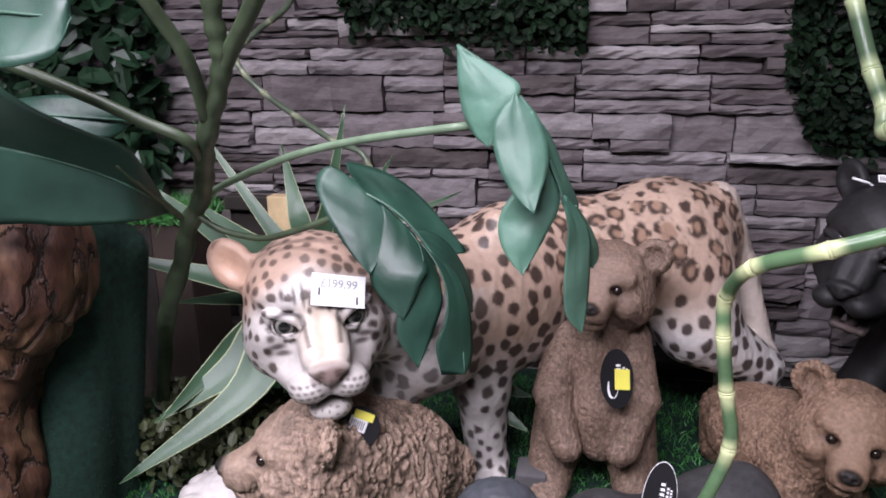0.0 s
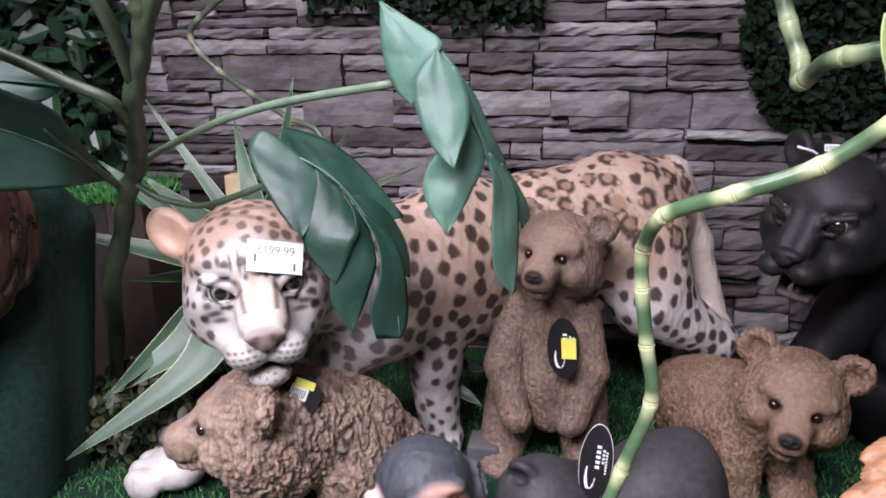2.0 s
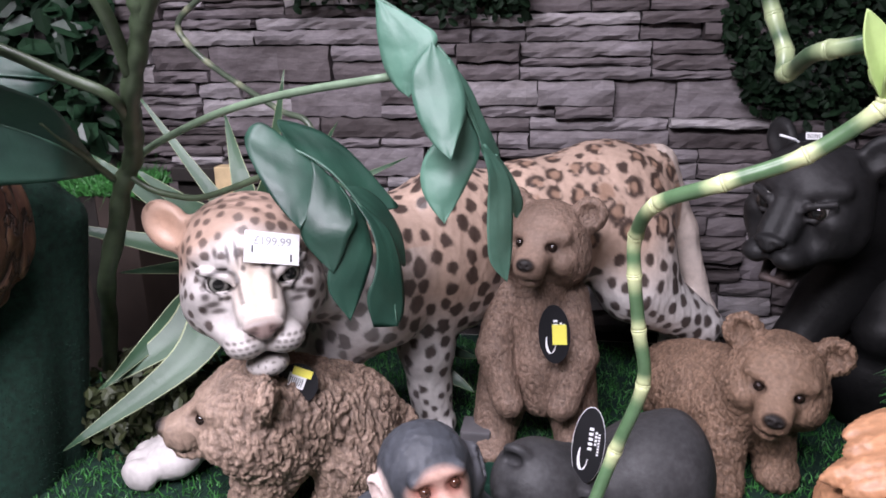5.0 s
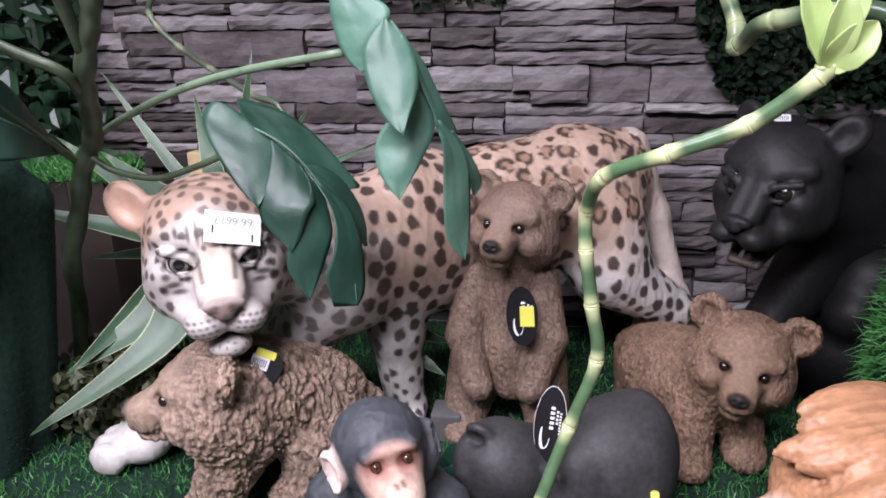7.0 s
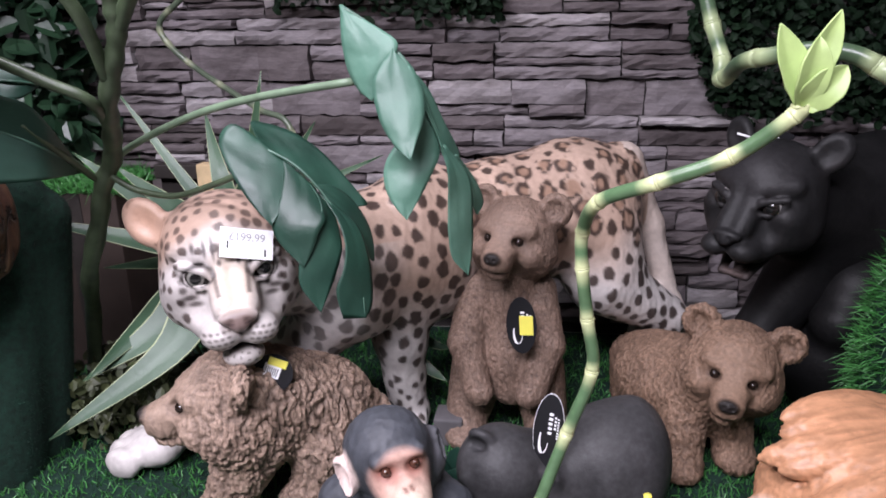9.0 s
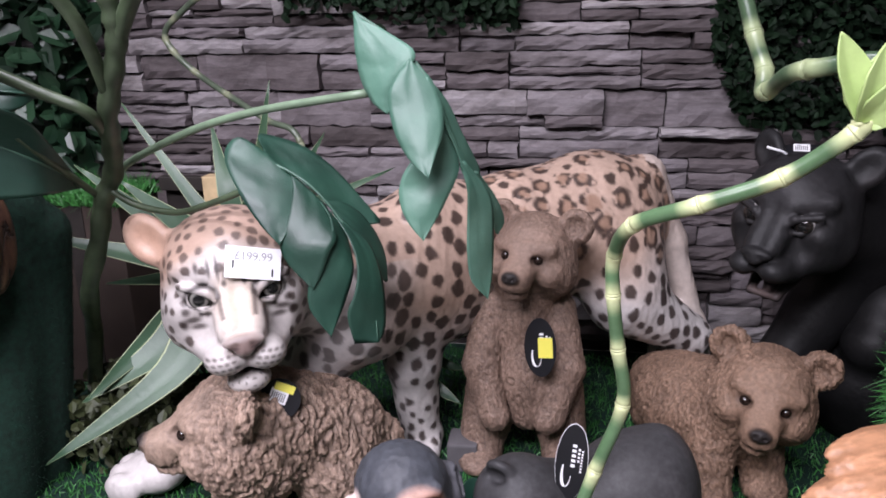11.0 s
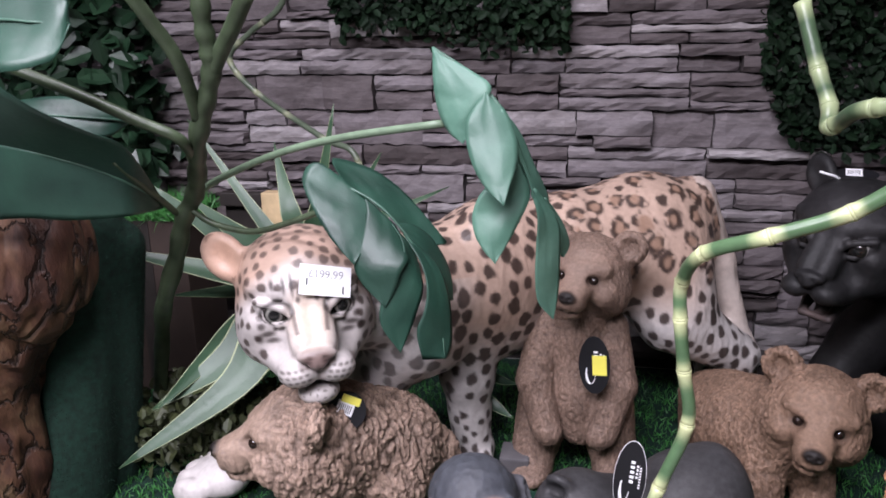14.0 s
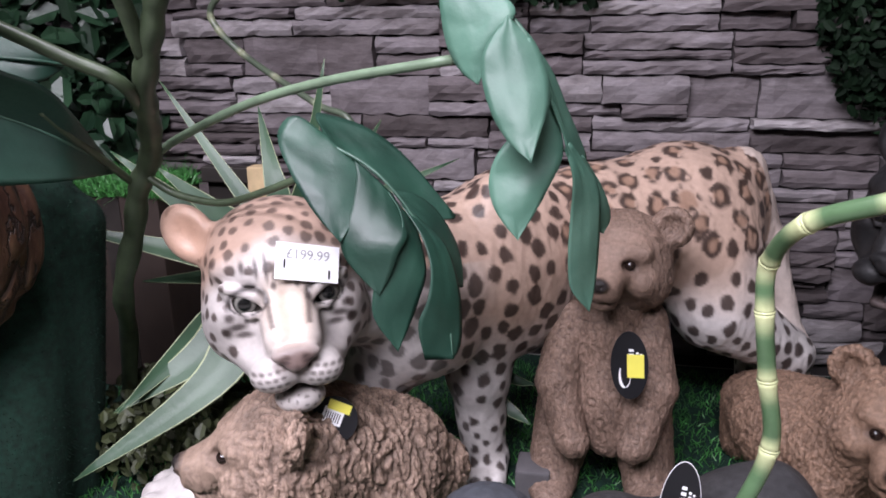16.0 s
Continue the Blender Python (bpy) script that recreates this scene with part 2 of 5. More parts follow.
# ---- sculpting: smooth blends of ellipsoids and tapered limbs, skinned on a fine grid ----
class Clay:
    def __init__(self, lo, hi, cell):
        self.lo, self.cell = np.array(lo, float), cell
        self.n = np.ceil((np.array(hi) - lo) / cell).astype(int) + 1
        self.d = np.full(self.n, 1.0, np.float32)

    def window(self, low, high, pad):
        i = np.clip(((np.array(low) - pad - self.lo) / self.cell).astype(int), 0, self.n)
        j = np.clip(((np.array(high) + pad - self.lo) / self.cell).astype(int) + 2, 0, self.n)
        if (j <= i).any():
            return None, None
        axes = [self.lo[k] + self.cell * np.arange(i[k], j[k]) for k in range(3)]
        return tuple(slice(a, b) for a, b in zip(i, j)), np.stack(np.meshgrid(*axes, indexing="ij"), -1)

    def blend(self, where, e, k, carve):
        d = self.d[where]
        if carve:
            e = -e
            h = np.clip(0.5 - 0.5 * (d - e) / k, 0, 1)
            self.d[where] = d + (e - d) * h + k * h * (1 - h)
        else:
            h = np.clip(0.5 + 0.5 * (d - e) / k, 0, 1)
            self.d[where] = d + (e - d) * h - k * h * (1 - h)

    def ball(self, m, c, r, k=0.02, turn=(0, 0, 0), carve=False):
        """An ellipsoid with its centre and radii in the frame m."""
        q = m @ Matrix.Translation(c) @ Euler([radians(a) for a in turn]).to_matrix().to_4x4()
        s = q.to_scale()[0]
        rot, t = np.array(q.to_3x3()) / s, np.array(q.translation)
        r = np.array(r) * s
        k *= s
        big = max(r)
        where, p = self.window(t - big, t + big, k + 3 * self.cell)
        if where is None:
            return
        p = (p - t) @ rot
        a = np.sqrt(((p / r) ** 2).sum(-1)) + 1e-6
        b = np.sqrt(((p / r**2) ** 2).sum(-1)) + 1e-6
        self.blend(where, a * (a - 1) / b, k, carve)

    def limb(self, m, a, b, ra, rb, k=0.02, carve=False):
        s = m.to_scale()[0]
        a, b = np.array(m @ Vector(a)), np.array(m @ Vector(b))
        ra, rb, k = ra * s, rb * s, k * s
        big = max(ra, rb)
        where, p = self.window(np.minimum(a, b) - big, np.maximum(a, b) + big, k + 3 * self.cell)
        if where is None:
            return
        ab = b - a
        t = np.clip(((p - a) @ ab) / (ab @ ab), 0, 1)
        self.blend(where, np.sqrt(((p - a - t[..., None] * ab) ** 2).sum(-1)) - (ra + (rb - ra) * t), k, carve)

    def skin(self):
        d = self.d
        inside = d < 0
        n = np.array(d.shape)
        corner = [(x, y, z) for x in (0, 1) for y in (0, 1) for z in (0, 1)]
        count = sum(inside[x:n[0] - 1 + x, y:n[1] - 1 + y, z:n[2] - 1 + z].astype(np.int8) for x, y, z in corner)
        cells = np.argwhere((count > 0) & (count < 8))
        val = np.stack([d[cells[:, 0] + x, cells[:, 1] + y, cells[:, 2] + z] for x, y, z in corner], 1)
        total, hits = np.zeros((len(cells), 3)), np.zeros(len(cells))
        for i, a in enumerate(corner):
            for j, b in enumerate(corner):
                if j > i and sum(abs(p - q) for p, q in zip(a, b)) == 1:
                    cut = (val[:, i] < 0) != (val[:, j] < 0)
                    t = np.where(cut, val[:, i] / (val[:, i] - val[:, j] + 1e-12), 0)
                    total += cut[:, None] * (np.array(a) + t[:, None] * (np.array(b) - np.array(a)))
                    hits += cut
        verts = self.lo + self.cell * (cells + total / hits[:, None])
        index = np.full(n, -1, np.int32)
        index[tuple(cells.T)] = np.arange(len(cells))
        faces = []
        for ax in range(3):
            u, w = (ax + 1) % 3, (ax + 2) % 3
            s0 = [slice(1, -1)] * 3
            s1 = [slice(1, -1)] * 3
            s0[ax], s1[ax] = slice(0, -1), slice(1, None)
            a, b = inside[tuple(s0)], inside[tuple(s1)]
            at = np.argwhere(a != b)
            flip = a[tuple(at.T)]
            at = at + 1
            at[:, ax] -= 1
            eu, ew = np.eye(3, dtype=int)[u], np.eye(3, dtype=int)[w]
            q = np.stack([index[tuple((at - o).T)] for o in (eu + ew, ew, 0 * eu, eu)], 1)
            q[~flip] = q[~flip][:, ::-1]
            faces.append(q[(q >= 0).all(1)])
        return verts, np.vstack(faces)


def lattice(p, seed):
    q = np.floor(p).astype(np.int64)
    h = (q[..., 0] * 374761393 + q[..., 1] * 668265263 + q[..., 2] * 2147483647 + seed * 1274126177) & 0xFFFFFFFF
    h = ((h ^ (h >> 13)) * 1274126177) & 0xFFFFFFFF
    return ((h ^ (h >> 16)) & 0xFFFF) / 65535.0


def fuzz(p, scale, seed=0):
    """Smooth value noise, 0 to 1."""
    p = np.asarray(p) * scale
    f = p - np.floor(p)
    f = f * f * (3 - 2 * f)
    out = 0
    for x in (0, 1):
        for y in (0, 1):
            for z in (0, 1):
                w = (f[..., 0] if x else 1 - f[..., 0]) * (f[..., 1] if y else 1 - f[..., 1]) * (f[..., 2] if z else 1 - f[..., 2])
                out = out + w * lattice(p + np.array([x, y, z]), seed)
    return out


def normals_of(v, f):
    n = np.zeros_like(v)
    c = np.cross(v[f[:, 2]] - v[f[:, 0]], v[f[:, 3]] - v[f[:, 1]])
    for k in range(4):
        np.add.at(n, f[:, k], c)
    return n / (np.linalg.norm(n, axis=1)[:, None] + 1e-12)


def globe(m, c, r, colour, turn=(0, 0, 0), rings=10, sides=16, iris=None, pupil=None):
    """An eyeball that looks along -y, with painted iris and pupil."""
    q = m @ Matrix.Translation(c) @ Euler([radians(a) for a in turn]).to_matrix().to_4x4()
    v, col = [], []
    for i in range(rings + 1):
        a = np.pi * i / rings
        for j in range(sides):
            b = 2 * np.pi * j / sides
            v.append(tuple(q @ Vector((r * np.sin(a) * np.cos(b), -r * np.cos(a), r * np.sin(a) * np.sin(b)))))
            tone = colour
            if iris and a < iris[0]:
                tone = iris[1]
            if pupil and a < pupil[0]:
                tone = pupil[1]
            col.append(tone)
    f = [[i * sides + j, i * sides + (j + 1) % sides, (i + 1) * sides + (j + 1) % sides, (i + 1) * sides + j] for i in range(rings) for j in range(sides)]
    return np.array(v), np.array(f), np.array(col)


def statue(name, label, category, pieces, mat, calm=None):
    """Joins (verts, faces, paint, slot) pieces into the one mesh of a statue."""
    v, f, c, s, n = [], [], [], [], 0
    for pv, pf, pc, slot in pieces:
        v.append(pv), f.append(pf + n), c.append(pc), s.append(np.full(len(pf), slot))
        n += len(pv)
    if calm is not None:
        calm = np.r_[calm, np.ones(n - len(calm))]
    me = mesh_of(name, np.vstack(v), np.vstack(f), [mat, EYE], True, np.vstack(c), np.concatenate(s), calm)
    return tagged(new(name, me), label, category)


def blend_to(col, target, w):
    w = np.clip(w, 0, 1)[:, None]
    return col * (1 - w) + np.array(target) * w


def local(m, v):
    q = m.inverted()
    return v @ np.array(q.to_3x3()).T + np.array(q.translation)


def near(p, c, r):
    """1 at c, 0 from one radius on, soft between."""
    return np.clip(1.35 - np.sqrt((((p - np.array(c)) / np.array(r)) ** 2).sum(1)), 0, 1)


def scatter(v, gap, rng, tries=9000):
    """Surface points at least gap(point) apart."""
    keep = np.zeros((0, 3))
    for i in rng.permutation(len(v))[:tries]:
        if len(keep) == 0 or ((keep - v[i]) ** 2).sum(1).min() > gap[i] ** 2:
            keep = np.vstack([keep, v[i]])
    return keep


def nearest(v, pts):
    d, who = np.full(len(v), 9.0), np.zeros(len(v), int)
    for a in range(0, len(v), 4000):
        q = ((v[a:a + 4000, None] - pts[None]) ** 2).sum(-1)
        who[a:a + 4000] = q.argmin(1)
        d[a:a + 4000] = np.sqrt(q.min(1))
    return d, who


I4 = Matrix.Identity(4)


def frame_at(x, y, z, yaw=0, pitch=0, roll=0, size=1.0):
    """A head's frame: it faces its own -y. yaw turns to the left seen from above, pitch nods down, roll leans."""
    return Matrix.Translation((x, y, z)) @ Matrix.Rotation(radians(yaw), 4, "Z") @ Matrix.Rotation(radians(pitch), 4, "X") @ Matrix.Rotation(radians(roll), 4, "Y") @ Matrix.Scale(size, 4)


# ---- the setting ----
WALL_Y = 1.79
solid("floor", box((-3, -3.5, -0.10), (3, 2.2, -0.012)), SHOP_FLOOR, "grey shop floor under the display", "floor", "structure")
wall = solid("wall_north", box((-3, WALL_Y, -0.1), (3, WALL_Y + 0.2, CEILING)), MORTAR, "wall clad with grey-brown split ledge stones", "wall", "structure")
solid("wall_west", box((-3.1, -3.5, -0.1), (-3, 2.2, CEILING)), SHOP_WALL, "plain shop wall", "wall", "structure")
solid("wall_east", box((3, -3.5, -0.1), (3.1, 2.2, CEILING)), SHOP_WALL, "plain shop wall", "wall", "structure")
solid("wall_south", box((-3, -3.6, -0.1), (3, -3.5, CEILING)), SHOP_WALL, "plain shop wall", "wall", "structure")
solid("ceiling", box((-3.1, -3.6, CEILING), (3.1, 2.2, CEILING + 0.1)), SHOP_CEILING, "white shop ceiling", "ceiling", "structure")
solid("turf_mat", box((-1.3, 0.45, -0.012), (1.3, WALL_Y - 0.03, 0.0)), TURF_BACK, "green artificial turf mat under the statues", "turf", "structure")


# ---- cat statues ----
def cat_head(c, m, jaw=0.0, ear=1.0, lift=0.0):
    c.ball(m, (0, 0.005, 0.028), (0.092, 0.100, 0.076), 0.01)
    for s in (-1, 1):
        c.ball(m, (0.056 * s, 0.0, -0.034), (0.046, 0.060, 0.058), 0.03)
        c.ball(m, (0.060 * s, -0.050, -0.020), (0.030, 0.034, 0.028), 0.018)
        c.limb(m, (0.022 * s, -0.080, 0.022), (0.068 * s, -0.056, 0.036), 0.012, 0.012, 0.016)
        c.limb(m, (0.054 * s, -0.030, -0.046), (0.030 * s, -0.078, -0.080), 0.036, 0.026, 0.025)
    c.ball(m, (0, -0.070, -0.050), (0.038, 0.046, 0.042), 0.020)
    for s in (-1, 1):
        c.limb(m, (0.012 * s, -0.062, 0.028), (0.013 * s, -0.112, -0.044), 0.022, 0.020, 0.010)
    for s in (-1, 1):
        c.ball(m, (0.056 * s, -0.104, -0.042), (0.012, 0.018, 0.022), 0.020, (0, 0, 0), True)
        c.ball(m, (0.025 * s, -0.108, -0.081), (0.028, 0.031, 0.021), 0.012)
        c.ball(m, (0.044 * s, -0.092, 0.0), (0.022, 0.018, 0.0165), 0.010, (0, -14 * s, 0), True)
        c.ball(m, ((0.103 - 0.8 * lift) * s * (0.3 + 0.7 * ear), 0.022, 0.068 + lift), (0.031 * ear, 0.016, 0.042 * ear), 0.014, (-8, 38 * s, 16 * s))
        c.ball(m, ((0.107 - 0.8 * lift) * s * (0.3 + 0.7 * ear), 0.002, 0.070 + lift), (0.019 * ear, 0.014, 0.028 * ear), 0.010, (-8, 38 * s, 16 * s), True)
        for a, b in (((0.017, -0.097, -0.012), (0.034, -0.0955, 0.0070)), ((0.034, -0.0955, 0.0070), (0.068, -0.077, 0.0165))):
            c.limb(m, (a[0] * s, a[1], a[2]), (b[0] * s, b[1], b[2]), 0.0060, 0.0056, 0.006)
        for a, b in (((0.019, -0.094, -0.014), (0.044, -0.087, -0.0165)), ((0.044, -0.087, -0.0165), (0.069, -0.073, 0.009))):
            c.limb(m, (a[0] * s, a[1], a[2]), (b[0] * s, b[1], b[2]), 0.0036, 0.0036, 0.006)
    c.ball(m, (0, -0.134, -0.054), (0.027, 0.013, 0.011), 0.005)
    c.ball(m, (0, -0.138, -0.063), (0.013, 0.010, 0.010), 0.005)
    c.limb(m, (0, -0.154, -0.066), (0, -0.142, -0.098), 0.0026, 0.0026, 0.004, True)
    if jaw:
        c.limb(m, (0, -0.135, -0.106), (0, -0.060, -0.108), 0.016, 0.020, 0.006, True)
        for s in (-1, 1):
            c.limb(m, (0.030 * s, -0.030, -0.095), (0.023 * s, -0.076, -0.118 - jaw), 0.015, 0.0065, 0.008)
        c.limb(m, (-0.023, -0.076, -0.118 - jaw), (0.023, -0.076, -0.118 - jaw), 0.0065, 0.0065, 0.006)
        c.limb(m, (0, -0.020, -0.105), (0, -0.064, -0.122 - jaw), 0.022, 0.009, 0.008)
    else:
        c.ball(m, (0, -0.088, -0.119), (0.029, 0.033, 0.018), 0.007)
    for s in (-1, 1):
        c.limb(m, (0, -0.146, -0.099), (0.036 * s, -0.120, -0.106), 0.0032, 0.002, 0.004, True)
        c.ball(m, (0.011 * s, -0.148, -0.057), (0.0045, 0.005, 0.0035), 0.003, (0, 0, 0), True)


def cat_eyes(m, white, iris_colour):
    out = []
    for s in (-1, 1):
        v, f, col = globe(m, (0.0440 * s, -0.0755, -0.001), 0.0178, white, (6, 0, 10 * s), 24, 24, (0.86, iris_colour), (0.46, (0.01, 0.01, 0.01)))
        col[np.repeat(np.abs(np.pi * np.arange(25) / 24 - 0.82) < 0.10, 24)] = (0.02, 0.018, 0.016)
        out.append((v, f, col, 1))
    return out


TAN, CREAM, SPOT, PINK = (0.49, 0.35, 0.275), (0.62, 0.58, 0.56), (0.032, 0.021, 0.019), (0.18, 0.128, 0.115)


def leopard():
    rng = np.random.default_rng(4)
    m = frame_at(-0.310, 1.021, 0.420, 27, -6, -3, 1.04)
    c = Clay((-0.48, 0.83, 0.24), (-0.10, 1.20, 0.58), 0.0026)
    cat_head(c, m)
    c.limb(m, (0, 0.05, -0.02), (0.03, 0.16, -0.06), 0.080, 0.085, 0.03)
    v, f = c.skin()
    p = local(m, v)
    col = np.tile(TAN, (len(v), 1)).astype(float)
    col = col * np.array([0.80, 0.78, 0.78])
    face = np.clip((0.038 - p[:, 2] - 0.35 * np.abs(p[:, 0]) - p[:, 1] * 0.55) / 0.035, 0, 1)
    col = blend_to(col, (0.50, 0.46, 0.44), face)
    col = blend_to(col, (0.58, 0.46, 0.36), near(p, (0, -0.105, -0.015), (0.030, 0.05, 0.055)) * 0.9)
    gap = np.where(p[:, 2] > 0.03, 0.0178, 0.0182)
    skip = (p[:, 1] < -0.062) & (np.abs(p[:, 0]) < 0.062) & (p[:, 2] < 0.030)
    pts = scatter(v[~skip], gap[~skip], rng)
    d, who = nearest(v, pts)
    size = rng.uniform(0.0052, 0.0078, len(pts))[who]
    d = d + (fuzz(v, 160, 2) - 0.5) * 0.004
    ear = np.maximum(near(p, (0.107, 0.0, 0.074), (0.030, 0.04, 0.040)), near(p, (-0.107, 0.0, 0.074), (0.030, 0.04, 0.040)))
    col = blend_to(col, (0.055, 0.036, 0.030), np.clip((size - d) / 0.003 + 0.5, 0, 1) * ~skip * (ear < 0.4) * np.where(p[:, 2] > 0.045, 0.78, 0.9))
    col = blend_to(col, (0.62, 0.38, 0.27), ear * 0.9)
    for s in (-1, 1):
        q = p * np.array([s, 1, 1])
        rim = np.sqrt(((q[:, 0] - 0.0435) / 0.0235) ** 2 + ((q[:, 2] - 0.000 + 0.12 * (q[:, 0] - 0.0435)) / 0.0175) ** 2)
        front = q[:, 1] < -0.04
        col = blend_to(col, (0.022, 0.018, 0.018), np.clip(1.3 - np.abs(rim - 0.88) / np.where(q[:, 2] > -0.002, 0.19, 0.07), 0, 1) * front * 0.85)
        tear = np.abs(q[:, 0] - (0.0225 - 0.10 * (0.0 - q[:, 2]))) / 0.004
        col = blend_to(col, (0.05, 0.036, 0.032), np.clip(1.3 - tear, 0, 1) * front * (q[:, 2] < 0.004) * (q[:, 2] > -0.026) * 0.75)
        for x, z, rx, rz in ((0.019, 0.036, 0.0022, 0.014), (0.030, 0.036, 0.0024, 0.010), (0.045, 0.038, 0.003, 0.006), (0.009, 0.026, 0.004, 0.005), (0.004, 0.038, 0.004, 0.005), (0.013, 0.016, 0.003, 0.004), (0.058, -0.030, 0.009, 0.004), (0.066, -0.018, 0.005, 0.005), (0.052, -0.040, 0.009, 0.0035), (0.070, -0.036, 0.005, 0.006), (0.047, -0.024, 0.003, 0.003)):
            e = np.sqrt(((q[:, 0] - x) / rx) ** 2 + ((q[:, 2] - z) / rz) ** 2)
            col = blend_to(col, SPOT, np.clip(1.6 - e, 0, 1) * (q[:, 1] < -0.03) * 0.85)
        for row, z in enumerate((-0.071, -0.079, -0.087, -0.095)):
            for k in range(5):
                x = 0.013 + 0.0085 * k + 0.003 * (row % 2)
                e = np.sqrt(((q[:, 0] - x) / 0.0032) ** 2 + ((q[:, 2] - z + 0.1 * (x - 0.02)) / 0.0021) ** 2)
                col = blend_to(col, SPOT, np.clip(1.5 - e, 0, 1) * (q[:, 1] < -0.07) * 0.8)
        lip = np.abs(q[:, 2] + 0.1025 + 0.06 * q[:, 0]) / 0.0050
        col = blend_to(col, (0.028, 0.018, 0.018), np.clip(1.2 - lip, 0, 1) * (q[:, 0] > 0) * (q[:, 0] < 0.045) * (q[:, 1] < -0.075) * 0.9)
    chin = (np.abs(p[:, 0]) < 0.028) & (p[:, 2] < -0.108) & (p[:, 1] < -0.07)
    dots, _ = nearest(v, scatter(v[chin], np.full(chin.sum(), 0.009), rng))
    col = blend_to(col, SPOT, np.clip((0.0022 - dots) / 0.001 + 0.5, 0, 1) * chin * 0.7)
    nose = near(p, (0, -0.140, -0.058), (0.027, 0.018, 0.014))
    col = blend_to(col, PINK, nose * 1.5)
    col = blend_to(col, (0.06, 0.035, 0.03), near(p, (0, -0.142, -0.084), (0.0035, 0.02, 0.020)))
    for s in (-1, 1):
        col = blend_to(col, (0.05, 0.03, 0.028), near(p, (0.012 * s, -0.146, -0.060), (0.006, 0.010, 0.0025)))
    head = (v, f, col, 0)

    c = Clay((-0.66, 0.95, -0.01), (0.52, 1.66, 0.60), 0.0036)
    c.limb(I4, (-0.275, 1.09, 0.39), (-0.10, 1.25, 0.385), 0.088, 0.105, 0.03)
    c.ball(I4, (-0.055, 1.31, 0.365), (0.115, 0.125, 0.155), 0.04, (0, 0, 30))
    c.ball(I4, (0.085, 1.41, 0.375), (0.17, 0.115, 0.140), 0.05, (0, 3, 28))
    c.ball(I4, (0.225, 1.49, 0.41), (0.145, 0.115, 0.130), 0.05, (0, 10, 20))
    c.ball(I4, (0.275, 1.45, 0.345), (0.085, 0.075, 0.125), 0.04, (0, -22, 0))
    c.limb(I4, (0.29, 1.44, 0.26), (0.43, 1.49, 0.165), 0.074, 0.040, 0.04)
    c.limb(I4, (0.43, 1.49, 0.165), (0.40, 1.50, 0.02), 0.036, 0.032, 0.02)
    c.limb(I4, (0.40, 1.50, 0.028), (0.36, 1.43, 0.022), 0.034, 0.032, 0.02)
    c.limb(I4, (0.30, 1.58, 0.36), (0.39, 1.60, 0.18), 0.07, 0.04, 0.03)
    c.limb(I4, (0.39, 1.60, 0.18), (0.40, 1.60, 0.03), 0.036, 0.032, 0.02)
    c.limb(I4, (0.325, 1.53, 0.485), (0.385, 1.54, 0.35), 0.042, 0.030, 0.03)
    c.limb(I4, (0.385, 1.54, 0.35), (0.440, 1.53, 0.175), 0.029, 0.024, 0.02)
    c.limb(I4, (0.440, 1.53, 0.175), (0.475, 1.50, 0.03), 0.023, 0.022, 0.02)
    c.ball(I4, (-0.066, 1.246, 0.405), (0.058, 0.058, 0.120), 0.022, (6, 0, 0))
    c.limb(I4, (-0.074, 1.232, 0.35), (-0.092, 1.248, 0.20), 0.066, 0.050, 0.022)
    c.limb(I4, (-0.092, 1.248, 0.20), (-0.086, 1.266, 0.05), 0.047, 0.037, 0.02)
    for k in range(4):
        c.ball(I4, (-0.112 + 0.019 * k, 1.226 - 0.006 * (k in (1, 2)), 0.020), (0.014, 0.026, 0.020), 0.008)
    c.ball(I4, (-0.083, 1.268, 0.03), (0.040, 0.042, 0.032), 0.02)
    c.ball(I4, (-0.160, 1.170, 0.315), (0.100, 0.072, 0.085), 0.02, (0, 0, 30))
    c.limb(I4, (-0.150, 1.155, 0.40), (-0.125, 1.165, 0.27), 0.034, 0.026, 0.02)
    c.limb(I4, (-0.19, 1.17, 0.28), (-0.35, 1.14, 0.11), 0.062, 0.045, 0.03)
    c.limb(I4, (-0.35, 1.14, 0.11), (-0.46, 1.12, 0.055), 0.045, 0.036, 0.02)
    for k in range(4):
        c.ball(I4, (-0.568 + 0.010 * abs(k - 1.5), 1.030 + 0.031 * k, 0.030), (0.034, 0.019, 0.029), 0.005, (0, 0, 8 * (k - 1.5)))
    c.ball(I4, (-0.515, 1.078, 0.040), (0.052, 0.050, 0.036), 0.012)
    v, f = c.skin()
    n = normals_of(v, f)
    v = v + n * ((fuzz(v * np.array([1, 1, 0.4]), 150, 3) - 0.5) * 0.0022)[:, None]
    col = np.tile(TAN, (len(v), 1)).astype(float)
    low = np.clip((0.365 - v[:, 2] + 0.12 * (fuzz(v, 12, 7) - 0.5)) / 0.13, 0, 1)
    chest = np.maximum(np.clip((1.16 - v[:, 1]) / 0.08, 0, 1) * (v[:, 2] < 0.42), np.clip((-0.100 - v[:, 0]) / 0.03, 0, 1) * np.clip((0.41 - v[:, 2]) / 0.04, 0, 1))
    col = blend_to(col, CREAM, np.maximum(low, chest))
    tail = np.where((v[:, 0] > 0.345 + (0.43 - v[:, 2]) * 0.25) & (v[:, 1] > 1.50), 1.0, 0.0)
    paw = np.clip((-0.40 - v[:, 0]) / 0.03, 0, 1)
    col = blend_to(col, (0.66, 0.56, 0.50), tail * 0.8)
    stretch = np.array([1, 1, 0.74])
    w = v * stretch
    low_leg = v[:, 2] < 0.13
    rump = v[:, 0] > 0.06
